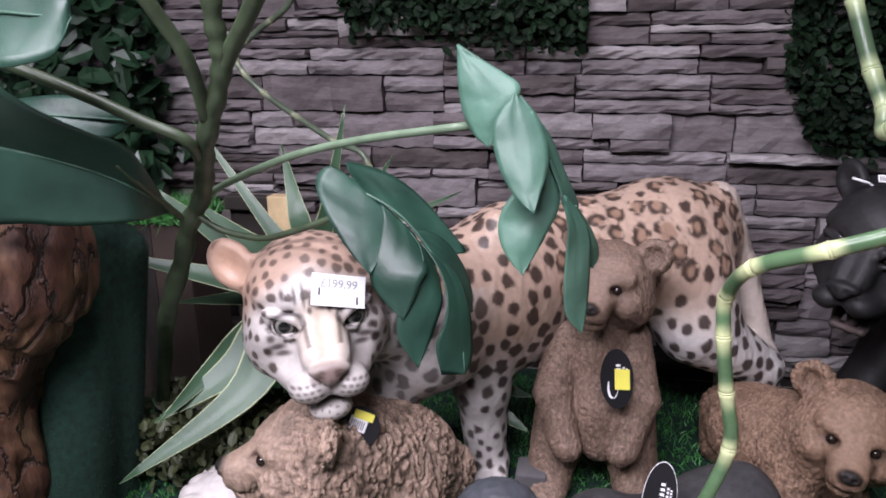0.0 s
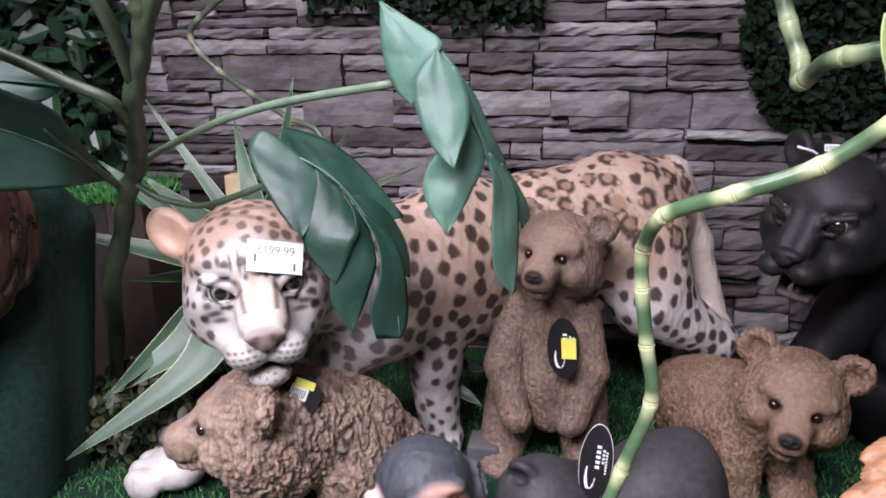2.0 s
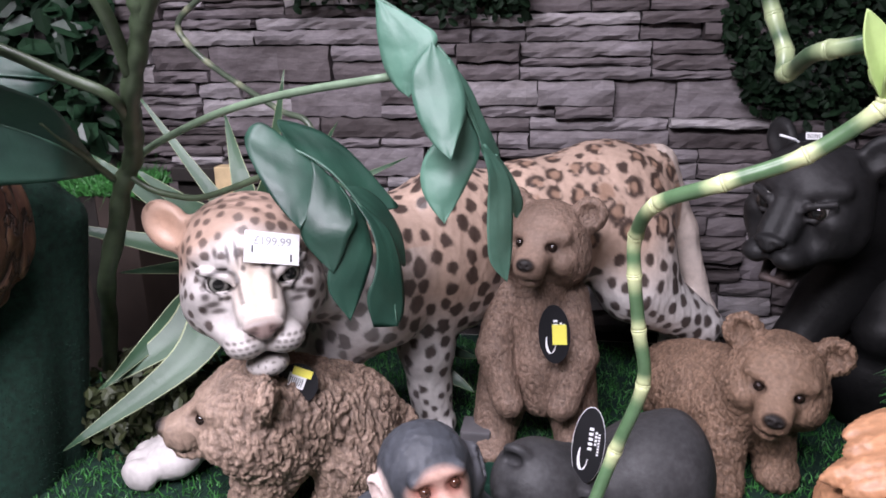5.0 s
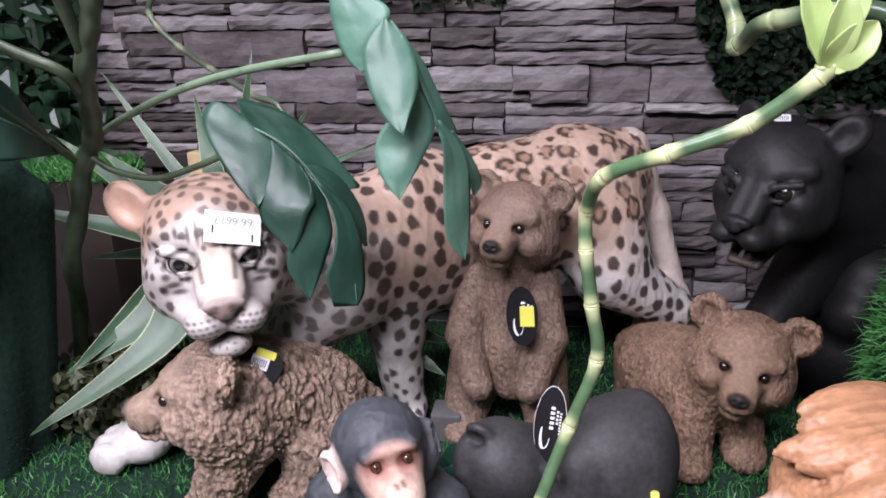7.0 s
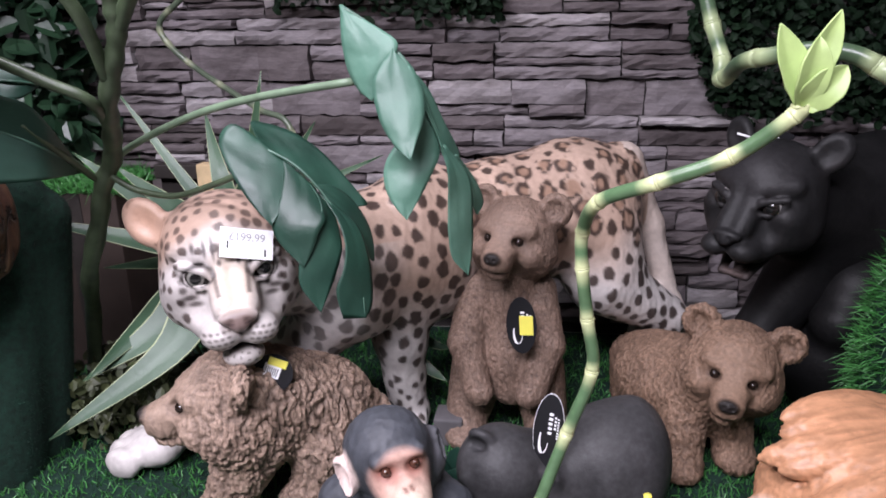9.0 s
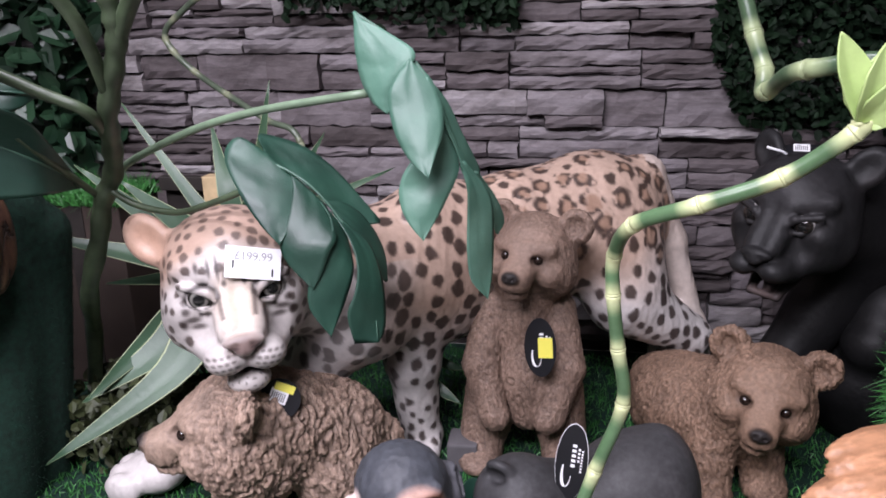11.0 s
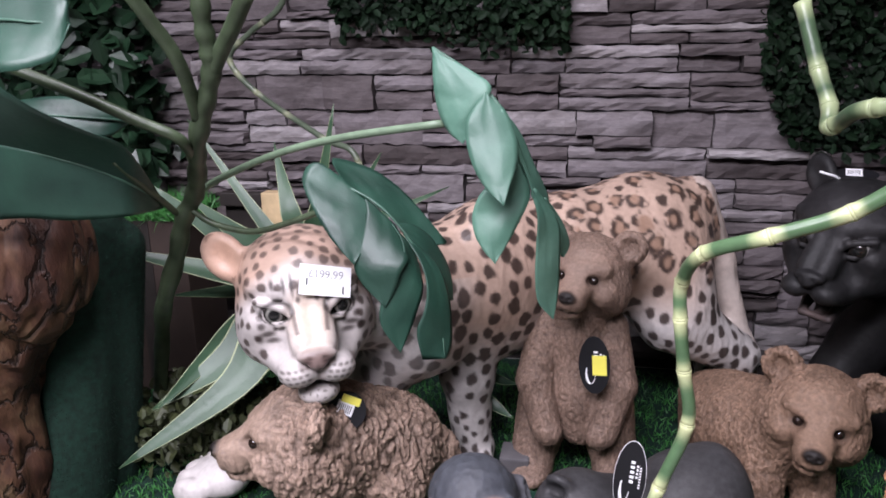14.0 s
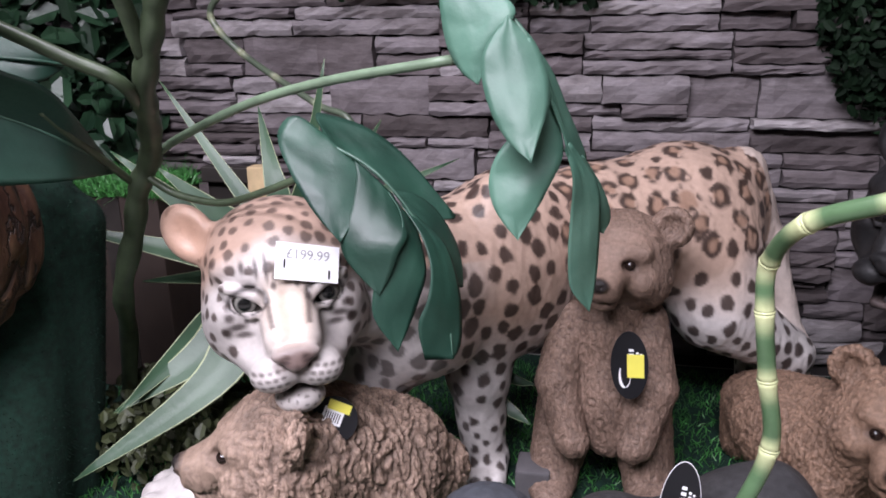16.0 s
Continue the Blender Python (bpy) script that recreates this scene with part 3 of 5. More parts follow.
    gap = np.where(low_leg, 0.0185, np.where((v[:, 2] < 0.25) | (v[:, 0] < -0.13), 0.0235, np.where(rump & (v[:, 2] > 0.33), 0.0335, 0.0258)))
    pts = scatter(w, gap, rng, 16000)
    d, who = nearest(w, pts)
    pz = pts[:, 2] / 0.74
    rosette = (pz > 0.36 + rng.uniform(-0.04, 0.05, len(pts))) & (pts[:, 0] > 0.03) & (rng.random(len(pts)) < 0.8)
    g = np.where(pz < 0.13, 0.0066, np.where(rosette, 0.0128, np.where(pz < 0.25, 0.0088, 0.0104))) * rng.uniform(0.82, 1.2, len(pts))
    d = d * (1 + 0.6 * (fuzz(v, 75, 5) - 0.5)) + (fuzz(v, 110, 6) - 0.5) * 0.005
    size, ring = g[who], rosette[who]
    spot = np.clip((size - d) / 0.0028 + 0.5, 0, 1)
    broken = np.clip((fuzz(v, 95, 9) - 0.30) / 0.10, 0, 1)
    band = np.clip(1.5 - np.abs(d - size * 0.98) / 0.0056, 0, 1) * broken
    dark = np.where(ring, band, spot) * (1 - tail) * (1 - paw) * (1 - 0.25 * chest)
    col = blend_to(col, (0.27, 0.155, 0.10), np.where(ring, np.clip((size * 1.05 - d) / 0.004, 0, 1) * 0.7, 0) * (1 - tail))
    col = blend_to(col, (0.038, 0.023, 0.019), dark * 0.93)
    body = (v, f, col, 0)
    statue("leopard_statue", "life-size painted leopard statue, tan with dark rosettes and cream face", "animal statue", [head, body, *cat_eyes(m, (0.05, 0.042, 0.038), (0.17, 0.165, 0.15))], LEOPARD)


def black_paint(v, seed, tone=0.017):
    return np.tile((tone * 1.02, tone, tone * 1.05), (len(v), 1)) * (0.8 + 0.5 * fuzz(v, 40, seed))[:, None]


def panther():
    m = frame_at(0.562, 1.340, 0.462, -40, -3, 4, 0.97)
    c = Clay((0.36, 1.14, 0.22), (0.76, 1.56, 0.66), 0.0030)
    cat_head(c, m, 0.018, 1.0, 0.024)
    v, f = c.skin()
    p = local(m, v)
    col = black_paint(v, 3)
    col = blend_to(col, (0.15, 0.112, 0.105), near(p, (0, -0.076, -0.132), (0.030, 0.022, 0.010)))
    # greyish sheen round the eyes and on the forehead, painted into the colour
    col = blend_to(col, (0.035, 0.033, 0.034), np.maximum(near(p, (0.044, -0.08, 0.0), (0.034, 0.04, 0.026)), near(p, (-0.044, -0.08, 0.0), (0.034, 0.04, 0.026))) * 0.8)
    col = blend_to(col, (0.030, 0.028, 0.030), near(p, (0, -0.07, 0.05), (0.07, 0.06, 0.05)) * 0.7)
    col = blend_to(col, (0.035, 0.028, 0.028), np.maximum(near(p, (0.105, -0.01, 0.07), (0.02, 0.03, 0.03)), near(p, (-0.105, -0.01, 0.07), (0.02, 0.03, 0.03))) * 0.6)
    head = (v, f, col, 0)
    c = Clay((0.40, 1.22, -0.01), (1.25, 1.78, 0.66), 0.007)
    c.limb(I4, (0.60, 1.39, 0.44), (0.74, 1.50, 0.40), 0.085, 0.12, 0.03)
    c.ball(I4, (0.84, 1.55, 0.38), (0.20, 0.13, 0.17), 0.04, (0, 0, 15))
    c.ball(I4, (1.08, 1.60, 0.38), (0.20, 0.12, 0.15), 0.05)
    c.limb(I4, (0.70, 1.46, 0.33), (0.60, 1.43, 0.16), 0.075, 0.05, 0.03)
    c.limb(I4, (0.60, 1.43, 0.16), (0.56, 1.42, 0.03), 0.046, 0.04, 0.02)
    c.ball(I4, (0.545, 1.40, 0.028), (0.055, 0.05, 0.030), 0.02)
    c.limb(I4, (0.78, 1.60, 0.30), (0.76, 1.62, 0.03), 0.07, 0.04, 0.03)
    c.limb(I4, (1.10, 1.54, 0.32), (1.14, 1.56, 0.03), 0.08, 0.04, 0.03)
    v, f = c.skin()
    statue("panther_statue", "black panther statue with open mouth and dark glass eyes", "animal statue", [head, (v, f, black_paint(v, 5, 0.010), 0), *cat_eyes(m, (0.34, 0.32, 0.31), (0.020, 0.016, 0.014))], BLACK)


# ---- bear statues ----
def bear_head(c, m):
    c.ball(m, (0, 0.008, 0.012), (0.066, 0.070, 0.060), 0.01)
    for s in (-1, 1):
        c.ball(m, (0.044 * s, 0.002, -0.022), (0.034, 0.044, 0.042), 0.02)
        c.limb(m, (0.012 * s, -0.056, 0.024), (0.042 * s, -0.043, 0.023), 0.009, 0.010, 0.012)
        c.ball(m, (0.040 * s, -0.034, -0.020), (0.022, 0.026, 0.022), 0.014)
    for s in (-1, 1):
        c.limb(m, (0.010 * s, -0.046, 0.002), (0.009 * s, -0.090, -0.018), 0.024, 0.015, 0.018)
    c.ball(m, (0, -0.080, -0.031), (0.025, 0.026, 0.017), 0.012)
    c.ball(m, (0, -0.070, -0.048), (0.019, 0.026, 0.012), 0.007)
    c.ball(m, (0, -0.106, -0.016), (0.015, 0.010, 0.010), 0.004)
    for s in (-1, 1):
        c.ball(m, (0.028 * s, -0.064, 0.007), (0.011, 0.010, 0.007), 0.008, (0, 0, 0), True)
        c.ball(m, (0.064 * s, 0.018, 0.054), (0.030, 0.016, 0.031), 0.012, (0, 30 * s, 0))
        c.ball(m, (0.067 * s, 0.001, 0.058), (0.019, 0.013, 0.020), 0.006, (0, 30 * s, 0), True)
        c.limb(m, (0, -0.112, -0.040), (0.026 * s, -0.070, -0.046), 0.0026, 0.0018, 0.004, True)
        c.ball(m, (0.0065 * s, -0.115, -0.016), (0.0036, 0.004, 0.003), 0.003, (0, 0, 0), True)
    c.limb(m, (0, -0.118, -0.022), (0, -0.108, -0.040), 0.0016, 0.0014, 0.003, True)


def bear_eyes(m):
    return [(*globe(m, (0.0275 * s, -0.0570, 0.007), 0.0078, (0.016, 0.010, 0.008)), 1) for s in (-1, 1)]


def bear_coat(v, f, m, base, relief, seed, grain=95):
    """Lumpy fur, deep on the body and shallow on the muzzle; colour is lighter on the tufts, darker in the grooves."""
    p = local(m, v)
    n = normals_of(v, f)
    calm = np.maximum(near(p, (0, -0.075, -0.01), (0.060, 0.075, 0.058)), near(p, (0, -0.045, 0.02), (0.056, 0.05, 0.040)))
    w = v + 0.014 * np.stack([fuzz(v, 40, seed + k) - 0.5 for k in (1, 2, 3)], 1)
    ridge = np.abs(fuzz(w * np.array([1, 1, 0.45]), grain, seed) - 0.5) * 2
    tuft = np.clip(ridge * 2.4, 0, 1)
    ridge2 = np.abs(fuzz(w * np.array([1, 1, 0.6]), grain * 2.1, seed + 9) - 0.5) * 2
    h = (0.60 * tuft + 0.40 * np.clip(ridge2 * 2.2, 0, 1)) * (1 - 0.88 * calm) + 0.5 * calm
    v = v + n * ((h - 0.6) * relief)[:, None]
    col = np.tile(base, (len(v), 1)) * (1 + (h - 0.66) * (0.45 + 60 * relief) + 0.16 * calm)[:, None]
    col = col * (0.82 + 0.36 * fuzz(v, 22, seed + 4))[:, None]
    col = blend_to(col, (0.018, 0.014, 0.013), near(p, (0, -0.110, -0.015), (0.0145, 0.011, 0.010)) * 2)
    col = blend_to(col, (0.035, 0.022, 0.018), np.clip(1.2 - np.abs(p[:, 2] + 0.042) / 0.0030, 0, 1) * (p[:, 1] < -0.066) * (np.abs(p[:, 0]) < 0.026) * 0.8)
    for s in (-1, 1):
        col = blend_to(col, (0.05, 0.030, 0.022), near(p, (0.0275 * s, -0.058, 0.007), (0.0150, 0.02, 0.0105)) * 0.75)
        col = blend_to(col, np.array(base) * 0.45, near(p, (0.067 * s, 0.002, 0.058), (0.016, 0.012, 0.018)) * 0.8)
    return (v, f, col, 0), np.clip(calm * 1.6, 0, 1)


def bear(label, c, m, base, relief, seed, grain):
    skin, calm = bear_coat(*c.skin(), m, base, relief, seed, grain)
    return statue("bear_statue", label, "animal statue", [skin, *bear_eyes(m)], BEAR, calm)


def walking_bear():
    m = frame_at(-0.306, 0.965, 0.206, -70, -5, 0, 1.18)
    c = Clay((-0.46, 0.84, -0.01), (-0.08, 1.22, 0.31), 0.0025)
    bear_head(c, m)
    c.ball(I4, (-0.262, 1.010, 0.190), (0.090, 0.080, 0.085), 0.03)
    c.ball(I4, (-0.208, 1.065, 0.146), (0.100, 0.083, 0.092), 0.04, (0, 12, 18))
    c.ball(I4, (-0.182, 1.09, 0.122), (0.066, 0.072, 0.080), 0.03)
    c.limb(I4, (-0.275, 0.965, 0.14), (-0.318, 0.945, 0.03), 0.058, 0.036, 0.03)
    c.ball(I4, (-0.330, 0.935, 0.022), (0.042, 0.034, 0.022), 0.02)
    c.limb(I4, (-0.28, 1.05, 0.12), (-0.34, 1.06, 0.03), 0.05, 0.034, 0.03)
    c.limb(I4, (-0.175, 1.02, 0.10), (-0.192, 1.01, 0.03), 0.052, 0.038, 0.02)
    c.ball(I4, (-0.205, 0.995, 0.022), (0.044, 0.034, 0.022), 0.02)
    c.limb(I4, (-0.135, 1.12, 0.10), (-0.14, 1.13, 0.03), 0.05, 0.036, 0.02)
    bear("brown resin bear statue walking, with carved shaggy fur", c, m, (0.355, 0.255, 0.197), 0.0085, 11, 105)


def standing_bear():
    m = frame_at(0.120, 1.243, 0.402, -16, -4, 3, 1.0)
    c = Clay((-0.02, 1.12, -0.01), (0.24, 1.42, 0.50), 0.0026)
    bear_head(c, m)
    c.limb(I4, (0.120, 1.270, 0.37), (0.112, 1.285, 0.30), 0.054, 0.064, 0.03)
    c.ball(I4, (0.106, 1.290, 0.215), (0.070, 0.072, 0.120), 0.04)
    c.ball(I4, (0.116, 1.258, 0.165), (0.056, 0.060, 0.080), 0.03)
    c.ball(I4, (0.118, 1.235, 0.110), (0.030, 0.030, 0.030), 0.02)
    for s, x in ((-1, 0.106), (1, 0.110)):
        c.limb(I4, (x + 0.054 * s, 1.265, 0.300), (x + 0.070 * s, 1.228, 0.205), 0.032, 0.034, 0.006)
        c.limb(I4, (x + 0.070 * s, 1.228, 0.205), (x + 0.048 * s, 1.196, 0.128), 0.034, 0.026, 0.006)
        c.ball(I4, (x + 0.042 * s, 1.190, 0.122), (0.024, 0.022, 0.024), 0.006)
        c.limb(I4, (x + 0.052 * s, 1.285, 0.13), (x + 0.075 * s, 1.25, 0.03), 0.054, 0.040, 0.02)
        c.ball(I4, (x + 0.075 * s, 1.22, 0.022), (0.036, 0.052, 0.022), 0.02)
    bear("brown resin bear cub statue standing upright on its hind legs", c, m, (0.235, 0.160, 0.122), 0.0025, 31, 170)


def cub_bear():
    m = frame_at(0.495, 1.186, 0.198, -14, -2, 10, 1.08)
    c = Clay((0.28, 1.04, -0.01), (0.62, 1.50, 0.31), 0.0026)
    bear_head(c, m)
    c.limb(I4, (0.475, 1.22, 0.16), (0.43, 1.29, 0.125), 0.068, 0.080, 0.03)
    c.ball(I4, (0.405, 1.335, 0.104), (0.092, 0.125, 0.080), 0.03, (0, 0, 12))
    c.limb(I4, (0.425, 1.215, 0.12), (0.420, 1.165, 0.03), 0.050, 0.032, 0.03)
    c.ball(I4, (0.418, 1.150, 0.02), (0.034, 0.040, 0.022), 0.02)
    c.limb(I4, (0.50, 1.235, 0.12), (0.515, 1.205, 0.03), 0.048, 0.032, 0.03)
    c.ball(I4, (0.515, 1.190, 0.02), (0.034, 0.040, 0.022), 0.02)
    c.limb(I4, (0.36, 1.42, 0.10), (0.35, 1.41, 0.03), 0.05, 0.036, 0.02)
    c.limb(I4, (0.45, 1.42, 0.10), (0.46, 1.41, 0.03), 0.05, 0.036, 0.02)
    bear("brown resin bear cub statue on all fours, ears pricked", c, m, (0.255, 0.163, 0.112), 0.0046, 51, 165)


# ---- black cub, chimpanzee, rear ape, maned animal ----
def black_cub():
    m = frame_at(0.119, 0.940, 0.134, -24, 34, 40, 0.83)
    c = Clay((-0.02, 0.80, -0.01), (0.42, 1.16, 0.27), 0.0034)
    c.ball(m, (0, 0.0, 0.01), (0.082, 0.080, 0.074), 0.01)
    c.ball(m, (0, -0.07, -0.035), (0.040, 0.045, 0.036), 0.03)
    for s in (-1, 1):
        c.ball(m, (0.044 * s, -0.074, 0.004), (0.015, 0.012, 0.010), 0.008, (0, 0, 0), True)
        c.ball(m, (0.064 * s, 0.014, 0.050), (0.026, 0.013, 0.029), 0.012, (0, 40 * s, 0))
        c.ball(m, (0.067 * s, 0.000, 0.052), (0.015, 0.009, 0.017), 0.010, (0, 40 * s, 0), True)
        c.limb(m, (0.020 * s, -0.066, 0.030), (0.058 * s, -0.054, 0.028), 0.010, 0.010, 0.012)
    c.limb(I4, (0.17, 0.98, 0.115), (0.24, 1.0, 0.105), 0.058, 0.076, 0.03)
    c.ball(I4, (0.284, 1.01, 0.112), (0.084, 0.090, 0.098), 0.03)
    c.ball(I4, (0.318, 1.03, 0.120), (0.052, 0.080, 0.088), 0.03)
    c.limb(I4, (0.20, 0.95, 0.09), (0.19, 0.92, 0.02), 0.045, 0.03, 0.02)
    c.limb(I4, (0.30, 0.97, 0.09), (0.30, 0.94, 0.02), 0.05, 0.03, 0.02)
    v, f = c.skin()
    eyes = [(*globe(m, (0.044 * s, -0.0650, 0.004), 0.0125, (0.30, 0.28, 0.26), (8, 0, 8 * s), iris=(0.95, (0.06, 0.05, 0.045)), pupil=(0.55, (0.01, 0.01, 0.01))), 1) for s in (-1, 1)]
    statue("panther_cub_statue", "matt black panther cub statue with its head bowed", "animal statue", [(v, f, black_paint(v, 8, 0.048), 0), *eyes], BLACK)


def chimp():
    m = frame_at(0.009, 0.716, 0.293, 29, -13, -6, 0.83)
    c = Clay((-0.13, 0.58, -0.01), (0.15, 0.90, 0.39), 0.0026)
    c.ball(m, (0, 0.012, 0.010), (0.060, 0.066, 0.056), 0.01)
    c.ball(m, (0, -0.035, -0.030), (0.040, 0.034, 0.036), 0.02)
    c.limb(m, (-0.028, -0.050, 0.016), (0.028, -0.050, 0.016), 0.010, 0.010, 0.010)
    c.ball(m, (0, -0.060, -0.042), (0.032, 0.034, 0.028), 0.014)
    c.ball(m, (0, -0.068, -0.016), (0.012, 0.010, 0.008), 0.008)
    for s in (-1, 1):
        c.ball(m, (0.020 * s, -0.062, 0.001), (0.012, 0.012, 0.008), 0.008, (0, 0, 0), True)
        c.ball(m, (0.066 * s, 0.010, -0.012), (0.010, 0.020, 0.030), 0.008, (0, 12 * s, 34 * s))
        c.ball(m, (0.072 * s, 0.002, -0.012), (0.008, 0.015, 0.024), 0.005, (0, 12 * s, 34 * s), True)
        c.ball(m, (0.0045 * s, -0.079, -0.018), (0.0025, 0.003, 0.0025), 0.002, (0, 0, 0), True)
        c.limb(m, (0, -0.089, -0.050), (0.026 * s, -0.064, -0.054), 0.002, 0.0015, 0.003, True)
    c.limb(I4, (0.012, 0.745, 0.26), (0.004, 0.765, 0.20), 0.046, 0.066, 0.03)
    c.ball(I4, (0.004, 0.775, 0.12), (0.078, 0.068, 0.13), 0.03)
    for s in (-1, 1):
        c.limb(I4, (0.004 + 0.066 * s, 0.755, 0.20), (0.004 + 0.084 * s, 0.70, 0.08), 0.032, 0.024, 0.02)
        c.limb(I4, (0.004 + 0.04 * s, 0.75, 0.05), (0.004 + 0.07 * s, 0.69, 0.02), 0.04, 0.022, 0.02)
    v, f = c.skin()
    p = local(m, v)
    n = normals_of(v, f)
    col = np.tile((0.048, 0.052, 0.062), (len(v), 1)) * (0.8 + 0.4 * fuzz(v * np.array([1, 1, 0.35]), 190, 4))[:, None]
    mask = np.clip(1.6 - np.sqrt((p[:, 0] / 0.036) ** 2 + ((p[:, 2] + 0.012) / 0.034) ** 2) * 1.25, 0, 1) * (p[:, 1] < -0.026)
    mask = np.maximum(mask, near(p, (0, -0.07, -0.05), (0.038, 0.04, 0.034)))
    v = v + n * ((fuzz(v * np.array([1, 1, 0.3]), 220, 6) - 0.5) * 0.0016 * (1 - np.clip(mask * 3, 0, 1)))[:, None]
    col = blend_to(col, (0.47, 0.29, 0.235), np.clip(mask * 3, 0, 1))
    col = blend_to(col, (0.60, 0.48, 0.385), near(p, (0, -0.085, -0.042), (0.034, 0.05, 0.028)))
    for s in (-1, 1):
        col = blend_to(col, (0.26, 0.085, 0.06), near(p, (0.020 * s, -0.055, 0.0), (0.0165, 0.03, 0.0115)))
        col = blend_to(col, (0.22, 0.12, 0.09), near(p, (0.0045 * s, -0.080, -0.019), (0.003, 0.006, 0.003)) * 2)
        col = blend_to(col, (0.36, 0.20, 0.16), near(p, (0.014 * s, -0.062, 0.012), (0.016, 0.02, 0.004)))
        col = blend_to(col, (0.62, 0.50, 0.46) if s < 0 else (0.06, 0.06, 0.068), near(p, (0.068 * s, 0.006, -0.012), (0.016, 0.026, 0.034)) * 3)
    col = blend_to(col, (0.12, 0.05, 0.04), np.clip(1.2 - np.abs(p[:, 2] + 0.052) / 0.002, 0, 1) * (p[:, 1] < -0.06) * (np.abs(p[:, 0]) < 0.026) * 0.8)
    eyes = [(*globe(m, (0.020 * s, -0.0520, 0.001), 0.0072, (0.07, 0.03, 0.02), (0, 0, 0), iris=(0.6, (0.05, 0.02, 0.012)), pupil=(0.3, (0.008, 0.006, 0.005))), 1) for s in (-1, 1)]
    statue("chimpanzee_statue", "baby chimpanzee statue, grey-black hair and pink face", "animal statue", [(v, f, col, 0), *eyes], SKIN)


def rear_ape():
    m = frame_at(0.76, 1.42, 0.25, -40, 0, 0, 1.3)
    c = Clay((0.60, 1.26, -0.01), (0.94, 1.62, 0.36), 0.005)
    c.ball(m, (0, 0.012, 0.010), (0.060, 0.066, 0.056), 0.01)
    c.ball(m, (0, -0.045, -0.030), (0.040, 0.034, 0.036), 0.02)
    for s in (-1, 1):
        c.ball(m, (0.062 * s, 0.000, 0.0), (0.010, 0.018, 0.024), 0.006, (0, 0, 20 * s))
    c.ball(I4, (0.77, 1.45, 0.10), (0.12, 0.11, 0.13), 0.03)
    v, f = c.skin()
    p = local(m, v)
    col = black_paint(v, 9, 0.010)
    col = blend_to(col, (0.35, 0.26, 0.23), np.maximum(near(p, (-0.066, 0, 0), (0.012, 0.02, 0.026)), near(p, (0.066, 0, 0), (0.012, 0.02, 0.026))) * 2)
    statue("ape_statue", "dark ape statue with pale ears, half hidden in shade", "animal statue", [(v, f, col, 0)], BLACK)


def maned_animal():
    """A bowed head under long swept locks, each lock a tapered ridge."""
    rng = np.random.default_rng(12)
    c = Clay((0.36, 0.66, -0.06), (0.78, 1.06, 0.36), 0.0034)
    c.ball(I4, (0.565, 0.875, 0.19), (0.110, 0.10, 0.085), 0.02, (0, 12, 20))
    c.ball(I4, (0.60, 0.90, 0.08), (0.11, 0.11, 0.16), 0.03)
    c.limb(I4, (0.455, 0.83, 0.16), (0.44, 0.80, 0.10), 0.045, 0.035, 0.02)
    for k in range(9):
        a = k / 8
        wob, wob2 = np.sin(k * 2.4), np.sin(k * 1.7 + 1)
        x0, y0, z0 = 0.61 + 0.01 * wob, 0.95 - 0.24 * a, 0.272 - 0.04 * a * a
        x1, y1, z1 = 0.462 + 0.022 * wob2 + 0.02 * a, 0.885 - 0.16 * a, 0.296 - 0.115 * a + 0.006 * wob
        pts = smooth_path([(x0 + 0.08, y0 + 0.02, z0 - 0.03), (x0, y0, z0), (0.5 * (x0 + x1), 0.5 * (y0 + y1) - 0.008 + 0.008 * wob2, 0.5 * (z0 + z1) + 0.012), (x1, y1, z1)], 5)
        r = 0.036 * np.linspace(1, 0, len(pts)) ** 0.55 + 0.002
        for i in range(len(pts) - 1):
            c.limb(I4, pts[i], pts[i + 1], r[i], r[i + 1], 0.008)
    v, f = c.skin()
    n = normals_of(v, f)
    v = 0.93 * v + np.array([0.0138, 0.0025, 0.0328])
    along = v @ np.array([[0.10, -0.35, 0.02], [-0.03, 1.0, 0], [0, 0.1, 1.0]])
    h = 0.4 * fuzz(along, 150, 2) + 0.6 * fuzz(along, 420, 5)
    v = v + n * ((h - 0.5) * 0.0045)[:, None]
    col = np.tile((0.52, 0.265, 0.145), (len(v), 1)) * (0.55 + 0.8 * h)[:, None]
    col = blend_to(col, (0.72, 0.66, 0.62), near(v, (0.42, 0.75, 0.165), (0.04, 0.05, 0.07)) * 2)
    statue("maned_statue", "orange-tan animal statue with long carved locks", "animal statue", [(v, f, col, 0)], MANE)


leopard()
panther()
walking_bear()
standing_bear()
cub_bear()
black_cub()
chimp()
rear_ape()
maned_animal()


